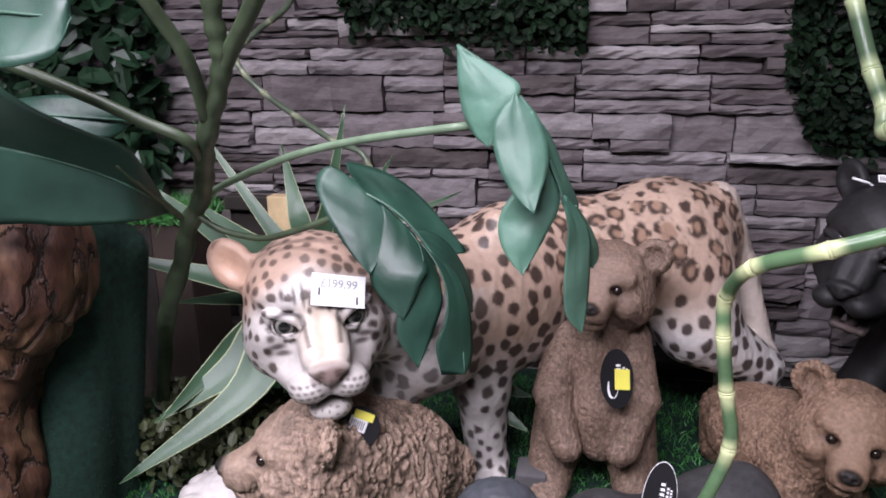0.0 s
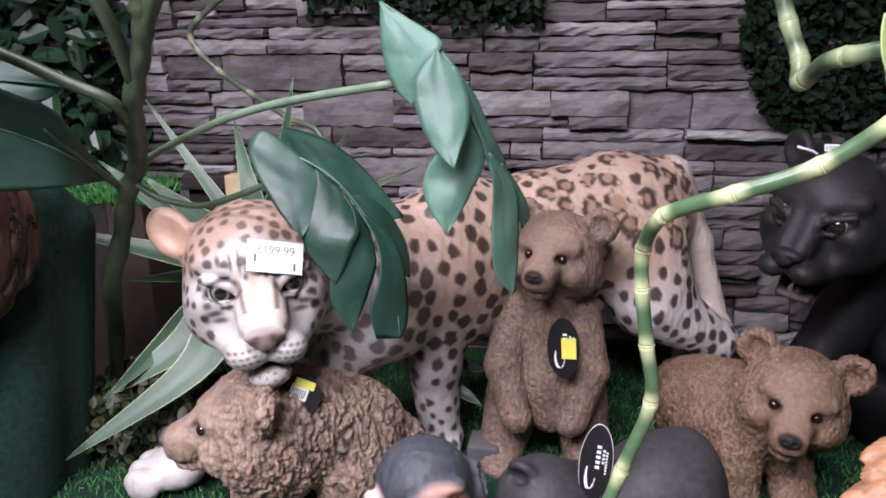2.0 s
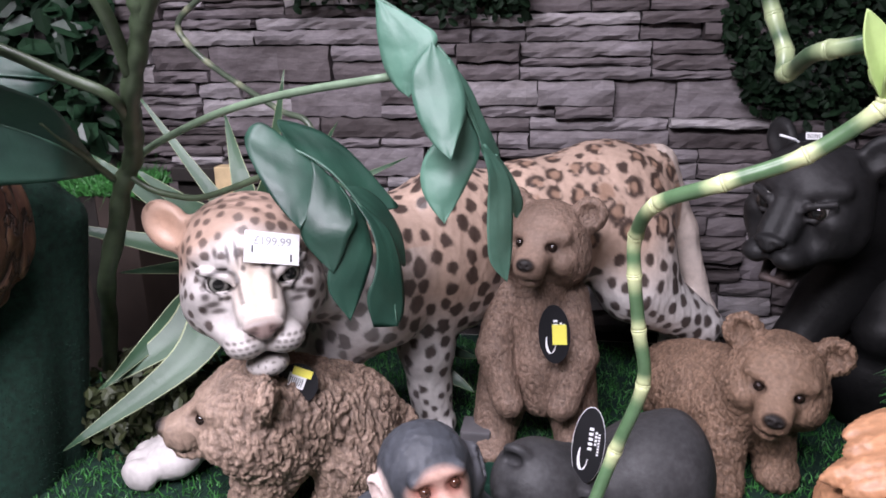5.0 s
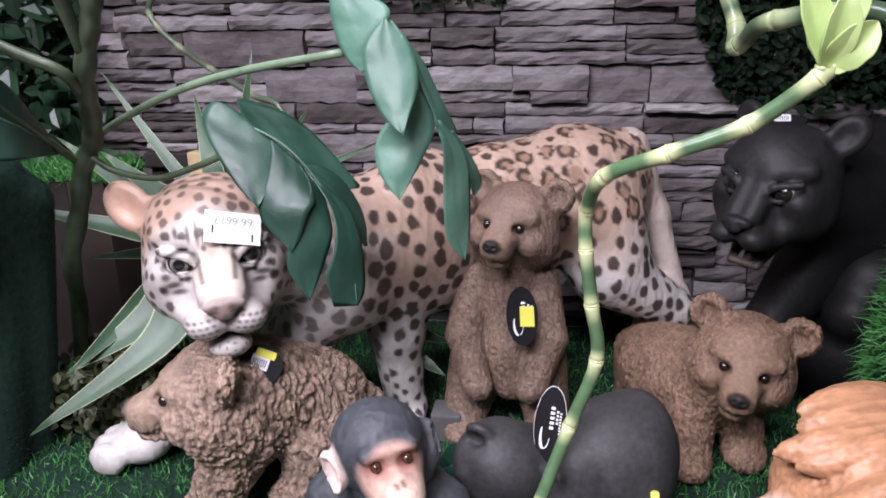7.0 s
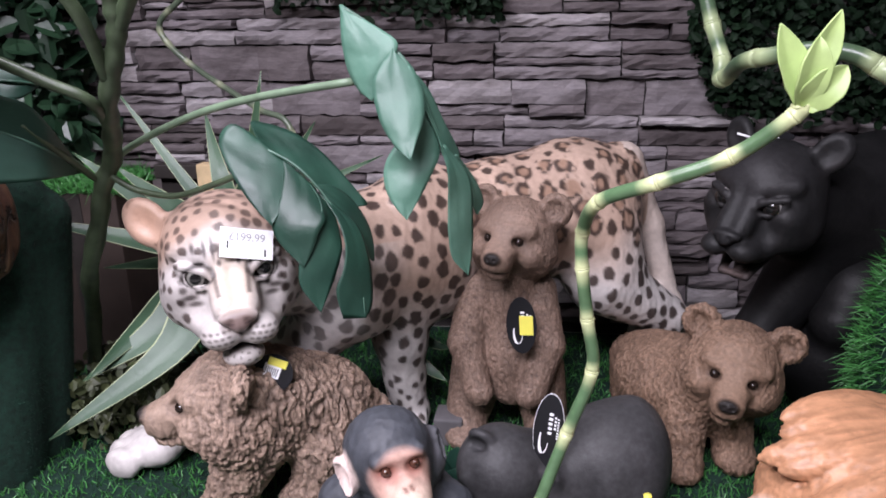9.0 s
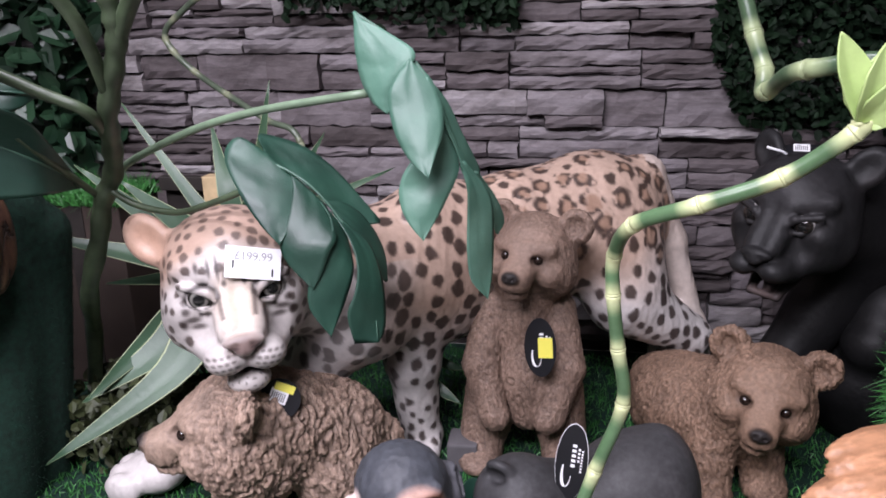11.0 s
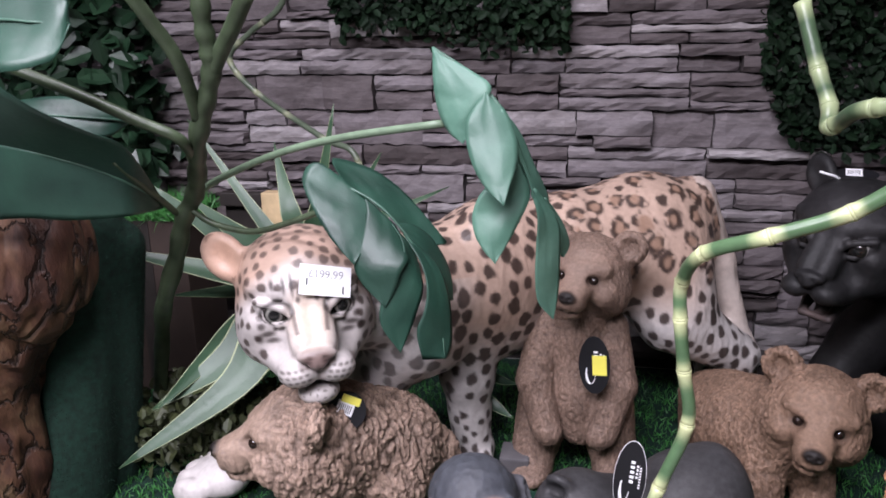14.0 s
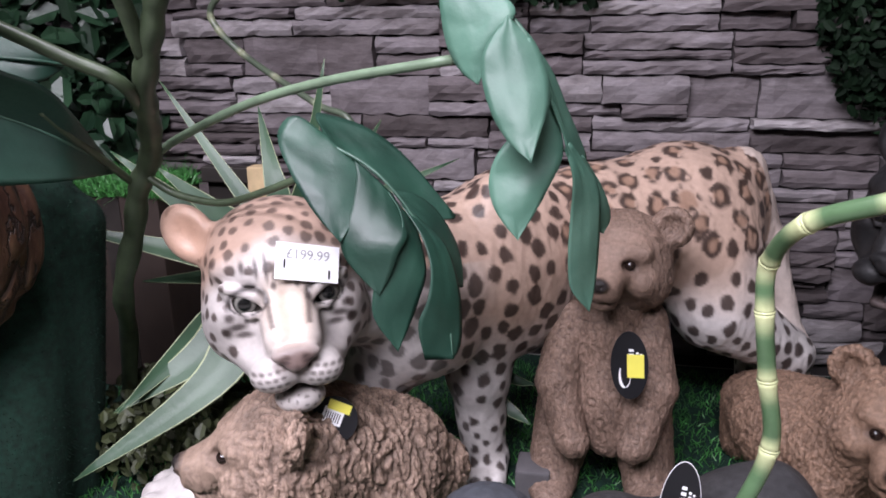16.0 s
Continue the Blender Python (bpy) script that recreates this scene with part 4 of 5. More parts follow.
# ---- plants ----
def leaf_blade(path, width, fold=0.12, side=(0, 0, 1), steps=6, curl=0.0):
    """A long strap leaf: inner strip and two paler margins as separate meshes' data."""
    p = smooth_path(path, steps)
    n = len(p)
    u = np.linspace(0, 1, n)
    tan = np.gradient(p, axis=0)
    tan /= np.linalg.norm(tan, axis=1)[:, None]
    s = np.cross(tan, np.array(side, float))
    s /= np.linalg.norm(s, axis=1)[:, None] + 1e-9
    up = np.cross(s, tan)
    w = 1.45 * width * np.clip(np.minimum(0.45 + 2.2 * u, 1), 0, 1) * np.clip((1 - u) * 2.1, 0.01, 1) ** 0.8
    rows = [p + s * (w * k)[:, None] + up * (w * abs(k) * fold)[:, None] for k in (-1, -0.92, -0.4, 0, 0.4, 0.92, 1)]
    v = np.stack(rows, 1).reshape(-1, 3)
    f = [[i * 7 + k, i * 7 + k + 1, (i + 1) * 7 + k + 1, (i + 1) * 7 + k] for i in range(n - 1) for k in range(6)]
    slots = [1 if k in (0, 5) else 0 for i in range(n - 1) for k in range(6)]
    return v, f, slots


def thicken(ob, t):
    mod = ob.modifiers.new("thickness", "SOLIDIFY")
    mod.thickness, mod.offset = t, 0
    return ob


YUCCA = leafy("yucca_leaf", (0.024, 0.060, 0.032), (0.054, 0.108, 0.058), 0.4, 12)
MARGIN = plain("yucca_margin", (0.30, 0.34, 0.20), 0.45, 0.15, 30)


def yucca():
    ob = thing("variegated_yucca", "variegated yucca with green straps edged in cream", "plant", (-0.42, 1.33, 0.0))
    crown = (-0.43, 1.32, 0.33)
    v, f = tube(smooth_path([(-0.42, 1.34, 0.0), (-0.425, 1.33, 0.18), crown], 4), 0.020)
    part_mesh("trunk", mesh_of("trunk", v, f, BARK), ob)
    ends = [
        ((-0.505, 1.135, 0.195), (-0.672, 1.01, 0.080), 0.027, (0.35, -0.62, 0.70)),
        ((-0.525, 1.17, 0.235), (-0.640, 1.08, 0.160), 0.028, (0.35, -0.62, 0.70)),
        ((-0.565, 1.16, 0.232), (-0.618, 1.06, 0.172), 0.017, (0.6, -0.6, 0.5)),
        ((-0.55, 1.27, 0.36), (-0.78, 1.20, 0.425), 0.026, (0.1, -0.6, 0.8)),
        ((-0.50, 1.31, 0.45), (-0.667, 1.35, 0.652), 0.013, (0.5, -0.8, 0.2)),
        ((-0.52, 1.27, 0.43), (-0.625, 1.25, 0.518), 0.020, (0.4, -0.8, 0.4)),
        ((-0.55, 1.27, 0.42), (-0.70, 1.24, 0.545), 0.020, (0.2, -0.8, 0.5)),
        ((-0.385, 1.30, 0.50), (-0.343, 1.30, 0.687), 0.013, (0.3, -0.9, 0.0)),
        ((-0.36, 1.38, 0.46), (-0.315, 1.50, 0.570), 0.013, (0.3, -0.9, 0.0)),
        ((-0.37, 1.38, 0.42), (-0.17, 1.50, 0.50), 0.014, (0.2, -0.9, 0.3)),
        ((-0.066, 1.290, 0.127), (-0.007, 1.270, 0.099), 0.012, (0.2, -0.8, 0.6)),
        ((-0.065, 1.350, 0.148), (-0.005, 1.340, 0.136), 0.010, (0.2, -0.8, 0.6)),
        ((-0.56, 1.33, 0.31), (-0.73, 1.32, 0.29), 0.020, (0.1, -0.6, 0.8)),
        ((-0.47, 1.35, 0.50), (-0.52, 1.42, 0.60), 0.014, (0.3, -0.9, 0.2)),
        ((-0.30, 1.27, 0.20), (-0.12, 1.19, 0.02), 0.026, (0.2, -0.7, 0.7)),
    ]
    for mid, tip, w, side in ends:
        v, f, s = leaf_blade([crown, tuple(0.5 * (a + b) + (0.02 if i == 2 else 0) for i, (a, b) in enumerate(zip(crown, mid))), mid, tip], w, 0.12, side)
        thicken(part_mesh("leaf", mesh_of("leaf", v, f, [YUCCA, MARGIN], True, None, s), ob), 0.0016)


def curve_at(p, u):
    n = len(p)
    return np.stack([np.interp(np.asarray(u) * (n - 1), np.arange(n), p[:, k]) for k in range(3)], -1)


def finger(near_edge, far_edge, puff=0.005, toward=(0.0, -0.85, 0.5), rows=24, cols=11, veins=3.0, wide=0.09):
    """One finger of a split leaf, spanned between its two edges from root to tip, with a raised belly and sunken veins."""
    a, b = smooth_path(near_edge, 10), smooth_path(far_edge, 10)
    toward = np.array(toward) / np.linalg.norm(toward)
    verts = []
    for i in range(rows):
        u = i / (rows - 1)
        p, q = curve_at(a, u), curve_at(b, u)
        p, q = p + (p - q) * wide, q + (q - p) * wide
        for j in range(cols):
            w = j / (cols - 1)
            vein = ((u * veins + 0.5 * abs(2 * w - 1)) % 1) - 0.5
            rise = puff * math.sin(math.pi * w) * math.sin(math.pi * min(1, 0.15 + 0.85 * u))
            rise -= 0.0010 * math.exp(-vein * vein / 0.01) + 0.0022 * math.exp(-((w - 0.5) / 0.07) ** 2) * (1 - u)
            verts.append(p * (1 - w) + q * w + toward * (rise + 0.0012 * math.sin(9 * u + 4 * w)))
    return np.array(verts), [[i * cols + j, i * cols + j + 1, (i + 1) * cols + j + 1, (i + 1) * cols + j] for i in range(rows - 1) for j in range(cols - 1)]


def joined(pieces):
    v, f, n = [], [], 0
    for pv, pf in pieces:
        v.append(pv)
        f += [[k + n for k in q] for q in pf]
        n += len(pv)
    return np.vstack(v), f


def monstera():
    ob = thing("monstera", "artificial monstera with glossy split leaves on green stems", "plant", (-0.76, 1.26, 0.0))
    trunk = smooth_path([(-0.76, 1.26, 0.0), (-0.70, 1.22, 0.22), (-0.577, 1.060, 0.373), (-0.510, 1.010, 0.477), (-0.477, 0.985, 0.541), (-0.445, 0.970, 0.584), (-0.407, 0.920, 0.631), (-0.378, 0.875, 0.670), (-0.349, 0.850, 0.717), (-0.324, 0.830, 0.759), (-0.318, 0.820, 0.787), (-0.317, 0.810, 0.816), (-0.312, 0.800, 0.855)], 6)
    v, f = tube(trunk, np.linspace(0.015, 0.0105, len(trunk)) + 0.0014 * np.sin(np.arange(len(trunk)) * 1.3))
    part_mesh("stem", mesh_of("stem", v, f, STEM), ob)
    for pts, r, mat in (
        ([(-0.440, 0.968, 0.584), (-0.402, 0.965, 0.608), (-0.295, 0.930, 0.651), (-0.190, 0.900, 0.678), (-0.051, 0.872, 0.700)], 0.005, PALE_STEM),
        ([(-0.457, 0.975, 0.560), (-0.423, 0.980, 0.538), (-0.361, 0.975, 0.530), (-0.306, 0.970, 0.545), (-0.249, 0.965, 0.567)], 0.0046, STEM),
        ([(-0.325, 0.830, 0.756), (-0.305, 0.820, 0.783), (-0.276, 0.800, 0.812), (-0.246, 0.780, 0.846)], 0.0095, STEM),
        ([(-0.360, 0.855, 0.703), (-0.350, 0.820, 0.750), (-0.351, 0.800, 0.784), (-0.361, 0.780, 0.816), (-0.372, 0.760, 0.848)], 0.0085, STEM),
        ([(-0.401, 0.910, 0.638), (-0.382, 0.845, 0.680), (-0.426, 0.830, 0.704), (-0.477, 0.820, 0.729), (-0.538, 0.810, 0.756), (-0.612, 0.800, 0.785)], 0.0072, STEM),
        ([(-0.477, 0.985, 0.544), (-0.478, 0.930, 0.586), (-0.477, 0.880, 0.622), (-0.483, 0.850, 0.652)], 0.005, STEM),
    ):
        v, f = tube(smooth_path(pts, 6), r, 10)
        part_mesh("stalk", mesh_of("stalk", v, f, mat), ob)
    rib1 = [(-0.248, 0.963, 0.572), (-0.223, 0.953, 0.605), (-0.189, 0.948, 0.598), (-0.150, 0.944, 0.574), (-0.112, 0.938, 0.531), (-0.088, 0.932, 0.483), (-0.072, 0.925, 0.430), (-0.064, 0.908, 0.385)]
    rib2 = [(-0.066, 0.877, 0.785), (-0.022, 0.868, 0.757), (0.018, 0.853, 0.717), (0.040, 0.855, 0.669), (0.055, 0.865, 0.622), (0.069, 0.878, 0.569), (0.079, 0.893, 0.458)]
    rib3 = [(-0.482, 0.950, 0.574), (-0.482, 0.880, 0.614), (-0.509, 0.855, 0.637), (-0.546, 0.840, 0.652), (-0.586, 0.820, 0.667), (-0.651, 0.800, 0.682)]
    rib4 = [(-0.504, 0.920, 0.694), (-0.517, 0.890, 0.700), (-0.555, 0.868, 0.705), (-0.595, 0.850, 0.709), (-0.668, 0.840, 0.704)]
    rib5 = [(-0.531, 0.700, 0.820), (-0.484, 0.705, 0.821), (-0.451, 0.710, 0.818), (-0.423, 0.725, 0.817)]
    leaves = (
        (rib1, "dark glossy split leaf", MONSTERA, [
            finger([(-0.214, 0.955, 0.616), (-0.240, 0.945, 0.635), (-0.253, 0.930, 0.616), (-0.229, 0.905, 0.577), (-0.204, 0.895, 0.541), (-0.181, 0.890, 0.514)],
                   [(-0.212, 0.955, 0.615), (-0.190, 0.950, 0.597), (-0.173, 0.945, 0.581), (-0.167, 0.925, 0.563), (-0.169, 0.905, 0.538), (-0.180, 0.890, 0.513)], 0.0032),
            finger([(-0.177, 0.948, 0.590), (-0.169, 0.930, 0.571), (-0.171, 0.905, 0.540), (-0.177, 0.895, 0.514), (-0.168, 0.890, 0.489), (-0.139, 0.885, 0.459)],
                   [(-0.139, 0.943, 0.557), (-0.127, 0.930, 0.540), (-0.115, 0.905, 0.522), (-0.122, 0.892, 0.505), (-0.130, 0.888, 0.480), (-0.138, 0.885, 0.458)], 0.0040),
            finger([(-0.142, 0.944, 0.558), (-0.122, 0.925, 0.538), (-0.116, 0.905, 0.519), (-0.133, 0.895, 0.493), (-0.143, 0.885, 0.438), (-0.122, 0.890, 0.394)],
                   [(-0.113, 0.940, 0.525), (-0.101, 0.925, 0.500), (-0.096, 0.915, 0.476), (-0.104, 0.905, 0.448), (-0.112, 0.897, 0.423), (-0.121, 0.890, 0.392)], 0.0036),
            finger([(-0.126, 0.940, 0.545), (-0.098, 0.925, 0.512), (-0.085, 0.910, 0.482), (-0.086, 0.900, 0.451), (-0.095, 0.895, 0.421), (-0.091, 0.900, 0.381)],
                   [(-0.114, 0.945, 0.534), (-0.082, 0.945, 0.502), (-0.067, 0.940, 0.465), (-0.061, 0.930, 0.429), (-0.061, 0.920, 0.397), (-0.066, 0.910, 0.379)], 0.0027),
            finger([(-0.217, 0.957, 0.617), (-0.235, 0.990, 0.631), (-0.216, 1.000, 0.627), (-0.178, 1.005, 0.612), (-0.135, 1.005, 0.580), (-0.078, 1.000, 0.519)],
                   [(-0.214, 0.955, 0.616), (-0.183, 0.953, 0.592), (-0.152, 0.950, 0.573), (-0.130, 0.955, 0.551), (-0.106, 0.975, 0.525), (-0.078, 0.995, 0.517)], 0.0018),
            finger([(-0.137, 0.947, 0.556), (-0.118, 0.965, 0.549), (-0.097, 0.980, 0.528), (-0.078, 0.985, 0.495), (-0.068, 0.980, 0.468), (-0.064, 0.970, 0.443)],
                   [(-0.130, 0.945, 0.548), (-0.110, 0.945, 0.529), (-0.092, 0.945, 0.506), (-0.080, 0.950, 0.479), (-0.072, 0.955, 0.460), (-0.065, 0.965, 0.443)], 0.0018),
        ]),
        (rib2, "glossy folded leaf, its sheen put into a paler colour", LIT_LEAF, [
            finger([(-0.066, 0.875, 0.785), (-0.060, 0.865, 0.746), (-0.052, 0.860, 0.715), (-0.040, 0.855, 0.691), (-0.027, 0.850, 0.679)],
                   [(-0.066, 0.875, 0.785), (-0.024, 0.865, 0.760), (0.001, 0.855, 0.739), (-0.013, 0.850, 0.713), (-0.026, 0.850, 0.679)], 0.0045),
            finger([(-0.002, 0.855, 0.736), (-0.016, 0.840, 0.709), (-0.016, 0.832, 0.686), (-0.006, 0.820, 0.657), (0.010, 0.810, 0.632), (0.026, 0.800, 0.619)],
                   [(0.002, 0.855, 0.735), (0.019, 0.850, 0.716), (0.031, 0.842, 0.689), (0.035, 0.828, 0.664), (0.031, 0.812, 0.641), (0.027, 0.800, 0.618)], 0.0054),
            finger([(0.006, 0.858, 0.636), (-0.006, 0.852, 0.615), (-0.011, 0.848, 0.595), (-0.008, 0.842, 0.573), (0.002, 0.838, 0.554), (0.013, 0.835, 0.540)],
                   [(0.032, 0.855, 0.671), (0.042, 0.860, 0.639), (0.045, 0.860, 0.612), (0.033, 0.850, 0.582), (0.023, 0.842, 0.560), (0.013, 0.835, 0.540)], 0.0032),
            finger([(0.017, 0.850, 0.717), (0.029, 0.846, 0.692), (0.040, 0.850, 0.663), (0.050, 0.856, 0.637), (0.055, 0.860, 0.620), (0.059, 0.865, 0.603)],
                   [(0.019, 0.850, 0.718), (0.037, 0.865, 0.690), (0.052, 0.875, 0.653), (0.062, 0.885, 0.629), (0.069, 0.890, 0.609), (0.065, 0.875, 0.594)], 0.0014),
            finger([(0.052, 0.860, 0.621), (0.061, 0.860, 0.594), (0.061, 0.865, 0.559), (0.060, 0.870, 0.519), (0.063, 0.880, 0.480), (0.079, 0.890, 0.454)],
                   [(0.056, 0.860, 0.627), (0.072, 0.875, 0.601), (0.083, 0.885, 0.572), (0.084, 0.890, 0.525), (0.083, 0.892, 0.484), (0.080, 0.890, 0.453)], 0.0027),
            finger([(0.065, 0.880, 0.610), (0.077, 0.895, 0.585), (0.082, 0.905, 0.556), (0.087, 0.915, 0.529)],
                   [(0.068, 0.880, 0.612), (0.085, 0.905, 0.579), (0.095, 0.920, 0.547), (0.090, 0.915, 0.528)], 0.0018),
        ]),
        (rib3, "", MONSTERA, [
            finger([(-0.482, 0.950, 0.575), (-0.460, 0.870, 0.640), (-0.460, 0.830, 0.674), (-0.483, 0.800, 0.693), (-0.519, 0.770, 0.719), (-0.568, 0.740, 0.763)],
                   [(-0.481, 0.950, 0.573), (-0.482, 0.880, 0.614), (-0.509, 0.855, 0.637), (-0.546, 0.840, 0.653), (-0.586, 0.820, 0.668), (-0.651, 0.800, 0.683)], 0.0036),
            finger([(-0.481, 0.950, 0.572), (-0.482, 0.880, 0.613), (-0.509, 0.855, 0.636), (-0.547, 0.840, 0.652), (-0.586, 0.820, 0.666), (-0.651, 0.800, 0.681)],
                   [(-0.485, 0.950, 0.568), (-0.483, 0.885, 0.576), (-0.514, 0.860, 0.577), (-0.559, 0.845, 0.578), (-0.610, 0.830, 0.584), (-0.693, 0.820, 0.579)], 0.0032),
        ]),
        (rib4, "", MONSTERA, [
            finger([(-0.504, 0.920, 0.695), (-0.521, 0.900, 0.716), (-0.569, 0.880, 0.727), (-0.617, 0.860, 0.724), (-0.676, 0.850, 0.711)],
                   [(-0.506, 0.920, 0.692), (-0.512, 0.885, 0.681), (-0.545, 0.860, 0.684), (-0.590, 0.840, 0.696), (-0.660, 0.830, 0.696)], 0.0027),
        ]),
        (rib5, "glossy rounded leaf", MONSTERA, [
            finger([(-0.559, 0.740, 0.869), (-0.506, 0.740, 0.867), (-0.463, 0.740, 0.855), (-0.431, 0.735, 0.839), (-0.426, 0.730, 0.820)],
                   [(-0.521, 0.680, 0.776), (-0.470, 0.680, 0.778), (-0.441, 0.690, 0.781), (-0.423, 0.700, 0.790), (-0.422, 0.725, 0.816)], 0.0045),
        ]),
    )
    for rib, label, mat, fingers in leaves:
        v, f = joined(fingers)
        leaf = thicken(part_mesh("leaf", mesh_of("leaf", v, f, mat), ob, label), 0.0014)
        path = smooth_path(rib, 8)
        rv, rf = tube(path + np.array([0, -0.001, 0.0005]), np.linspace(0.0026, 0.0009, len(path)), 6)
        r = new("midrib", mesh_of("midrib", rv, rf, RIB))
        r.parent = leaf


monstera()
yucca()


def bamboo_mat():
    m, t, b = material("lucky_bamboo", 0.3)
    a = t.nodes.new("ShaderNodeAttribute")
    a.attribute_name = "paint"
    n = noise_of(t, 45, 4)
    t.links.new(mix(t, a.outputs["Color"], ramp(t, n, [(0.3, (0.75,) * 3), (0.7, (1.1,) * 3)]), 1.0, "MULTIPLY"), b.inputs["Base Color"])
    return m


BAMBOO = bamboo_mat()


def bamboo(label, pts, radius, joints, at, shoot=False, green=(0.085, 0.155, 0.075), pale=(0.62, 0.66, 0.36)):
    """A curled stalk built joint by joint; yellow near each joint ring, green between."""
    ob = thing("bamboo_stalk", label, "bamboo", at, "curled bamboo stalks")
    p = smooth_path(pts, 10)
    length = np.r_[0, np.cumsum(np.linalg.norm(np.diff(p, axis=0), axis=1))]
    cuts = np.interp(np.array(joints), np.linspace(0, 1, len(pts)), length[np.linspace(0, len(p) - 1, len(pts)).astype(int)])
    cuts = np.r_[0, cuts, length[-1]]
    for i in range(len(cuts) - 1):
        s = np.linspace(cuts[i], cuts[i + 1], 14)
        q = np.stack([np.interp(s, length, p[:, k]) for k in range(3)], 1)
        e = np.minimum(s - cuts[i], cuts[i + 1] - s)
        r = radius * (0.90 + 0.14 * np.exp(-e / (radius * 0.6)))
        v, f = tube(q, r, 14)
        w = np.repeat(np.clip(1.1 - np.minimum((s - cuts[i]) / 0.7, cuts[i + 1] - s) / (radius * 2.4), 0, 1), 14)
        col = blend_to(np.tile(green, (len(v), 1)).astype(float), pale, w)
        part_mesh("joint_section", mesh_of("joint_section", v, f, BAMBOO, True, col), ob)
        if 0 < i:
            k = np.array([q[0] - 0.0012 * (q[1] - q[0]) / np.linalg.norm(q[1] - q[0]), q[0], q[0] + 0.0012 * (q[1] - q[0]) / np.linalg.norm(q[1] - q[0])])
            v, f = tube(k, np.array([1.02, 1.07, 1.02]) * radius, 14)
            part_mesh("joint_ring", mesh_of("joint_ring", v, f, BAMBOO, True, np.tile(np.array(pale) * 0.9, (len(v), 1))), ob)
    if shoot:
        e = p[-1]
        for dx, dy, dz, w in ((-0.024, 0, 0.068, 0.0085), (0.024, 0.004, 0.078, 0.0085), (0.029, -0.010, 0.034, 0.010), (0.004, -0.012, 0.058, 0.009), (0.010, 0.012, 0.052, 0.008), (-0.006, 0.010, 0.040, 0.009), (0.020, -0.004, 0.010, 0.006)):
            tip = e + np.array([dx, dy, dz])
            v, f, _ = leaf_blade([e, e + np.array([dx * 0.35, dy, dz * 0.4]), e + np.array([dx * 0.75, dy * 1.2, dz * 0.75]), tip], w, 0.5, (0.1, -1, 0.1))
            thicken(part_mesh("shoot_leaf", mesh_of("shoot_leaf", v, f, SHOOT), ob, "pale lime shoot leaf"), 0.0015)
    return ob


bamboo("curled green bamboo stalk with yellow joints and a lime shoot", [(0.13, 0.72, 0.0), (0.150, 0.73, 0.12), (0.177, 0.74, 0.22), (0.209, 0.77, 0.305), (0.235, 0.778, 0.383), (0.227, 0.78, 0.445), (0.219, 0.781, 0.505), (0.218, 0.78, 0.547), (0.231, 0.738, 0.590), (0.282, 0.704, 0.618), (0.343, 0.692, 0.645), (0.388, 0.677, 0.684), (0.392, 0.676, 0.692)], 0.0080,
       [0.083, 0.167, 0.25, 0.333, 0.417, 0.5, 0.583, 0.667, 0.75, 0.833, 0.917], (0.13, 0.72, 0.0), True)
# this stalk stands in shade, which is put into its darker colours
bamboo("curled green bamboo stalk bent like a hook", [(0.66, 0.70, 0.0), (0.64, 0.70, 0.3), (0.56, 0.70, 0.60), (0.46, 0.72, 0.725), (0.377, 0.775, 0.727), (0.363, 0.825, 0.708), (0.358, 0.842, 0.702), (0.362, 0.860, 0.722), (0.354, 0.885, 0.757), (0.339, 0.920, 0.827)], 0.0092, [0.11, 0.22, 0.33, 0.444, 0.61, 0.778, 0.889], (0.66, 0.70, 0.0), False, (0.050, 0.085, 0.045), (0.34, 0.40, 0.22))
bamboo("thin curled bamboo stalk against the stone wall", [(-0.33, 1.46, 0.0), (-0.33, 1.46, 0.35), (-0.36, 1.475, 0.555), (-0.441, 1.50, 0.597), (-0.594, 1.55, 0.678), (-0.655, 1.55, 0.735), (-0.664, 1.55, 0.775), (-0.60, 1.53, 0.82), (-0.514, 1.5, 0.874), (-0.49, 1.5, 0.98)], 0.0072, [0.12, 0.22, 0.33, 0.40, 0.47, 0.55, 0.62, 0.72, 0.82], (-0.33, 1.46, 0.0), False, (0.085, 0.11, 0.075), (0.27, 0.29, 0.19))


def tufts(name, base, normal, length, width, mat, label, category, seed, spread=0.5, parent=None):
    """Many thin blades, rooted at base points."""
    rng = np.random.default_rng(seed)
    n = len(base)
    d = normal + rng.normal(0, spread, (n, 3))
    d /= np.linalg.norm(d, axis=1)[:, None]
    s = np.cross(d, rng.normal(0, 1, (n, 3)))
    s /= np.linalg.norm(s, axis=1)[:, None]
    ln = length * rng.uniform(0.6, 1.2, n)[:, None]
    bend = rng.normal(0, 0.25, (n, 3)) + np.array([0, 0, -0.15])
    mid = base + d * ln * 0.55
    tip = base + (d + bend) * ln
    v = np.stack([base - s * width, base + s * width, mid + s * width * 0.8, mid - s * width * 0.8, tip], 1).reshape(-1, 3)
    k = np.arange(n) * 5
    f = np.stack([k, k + 1, k + 2, k + 3], 1).tolist() + np.stack([k + 3, k + 2, k + 4], 1).tolist()
    me = mesh_of(name, v, f, mat, False)
    if parent is not None:
        return part_mesh(name, me, parent)
    return tagged(new(name, me), label, category, "", "stuff")


rng = np.random.default_rng(21)
pts = np.c_[rng.uniform(-0.9, 0.95, 26000), rng.uniform(0.62, 1.72, 26000), np.zeros(26000)]
tufts("turf", pts, np.array([0, 0, 1.0]), 0.020, 0.0011, TURF, "short bright green artificial grass", "grass", 22)


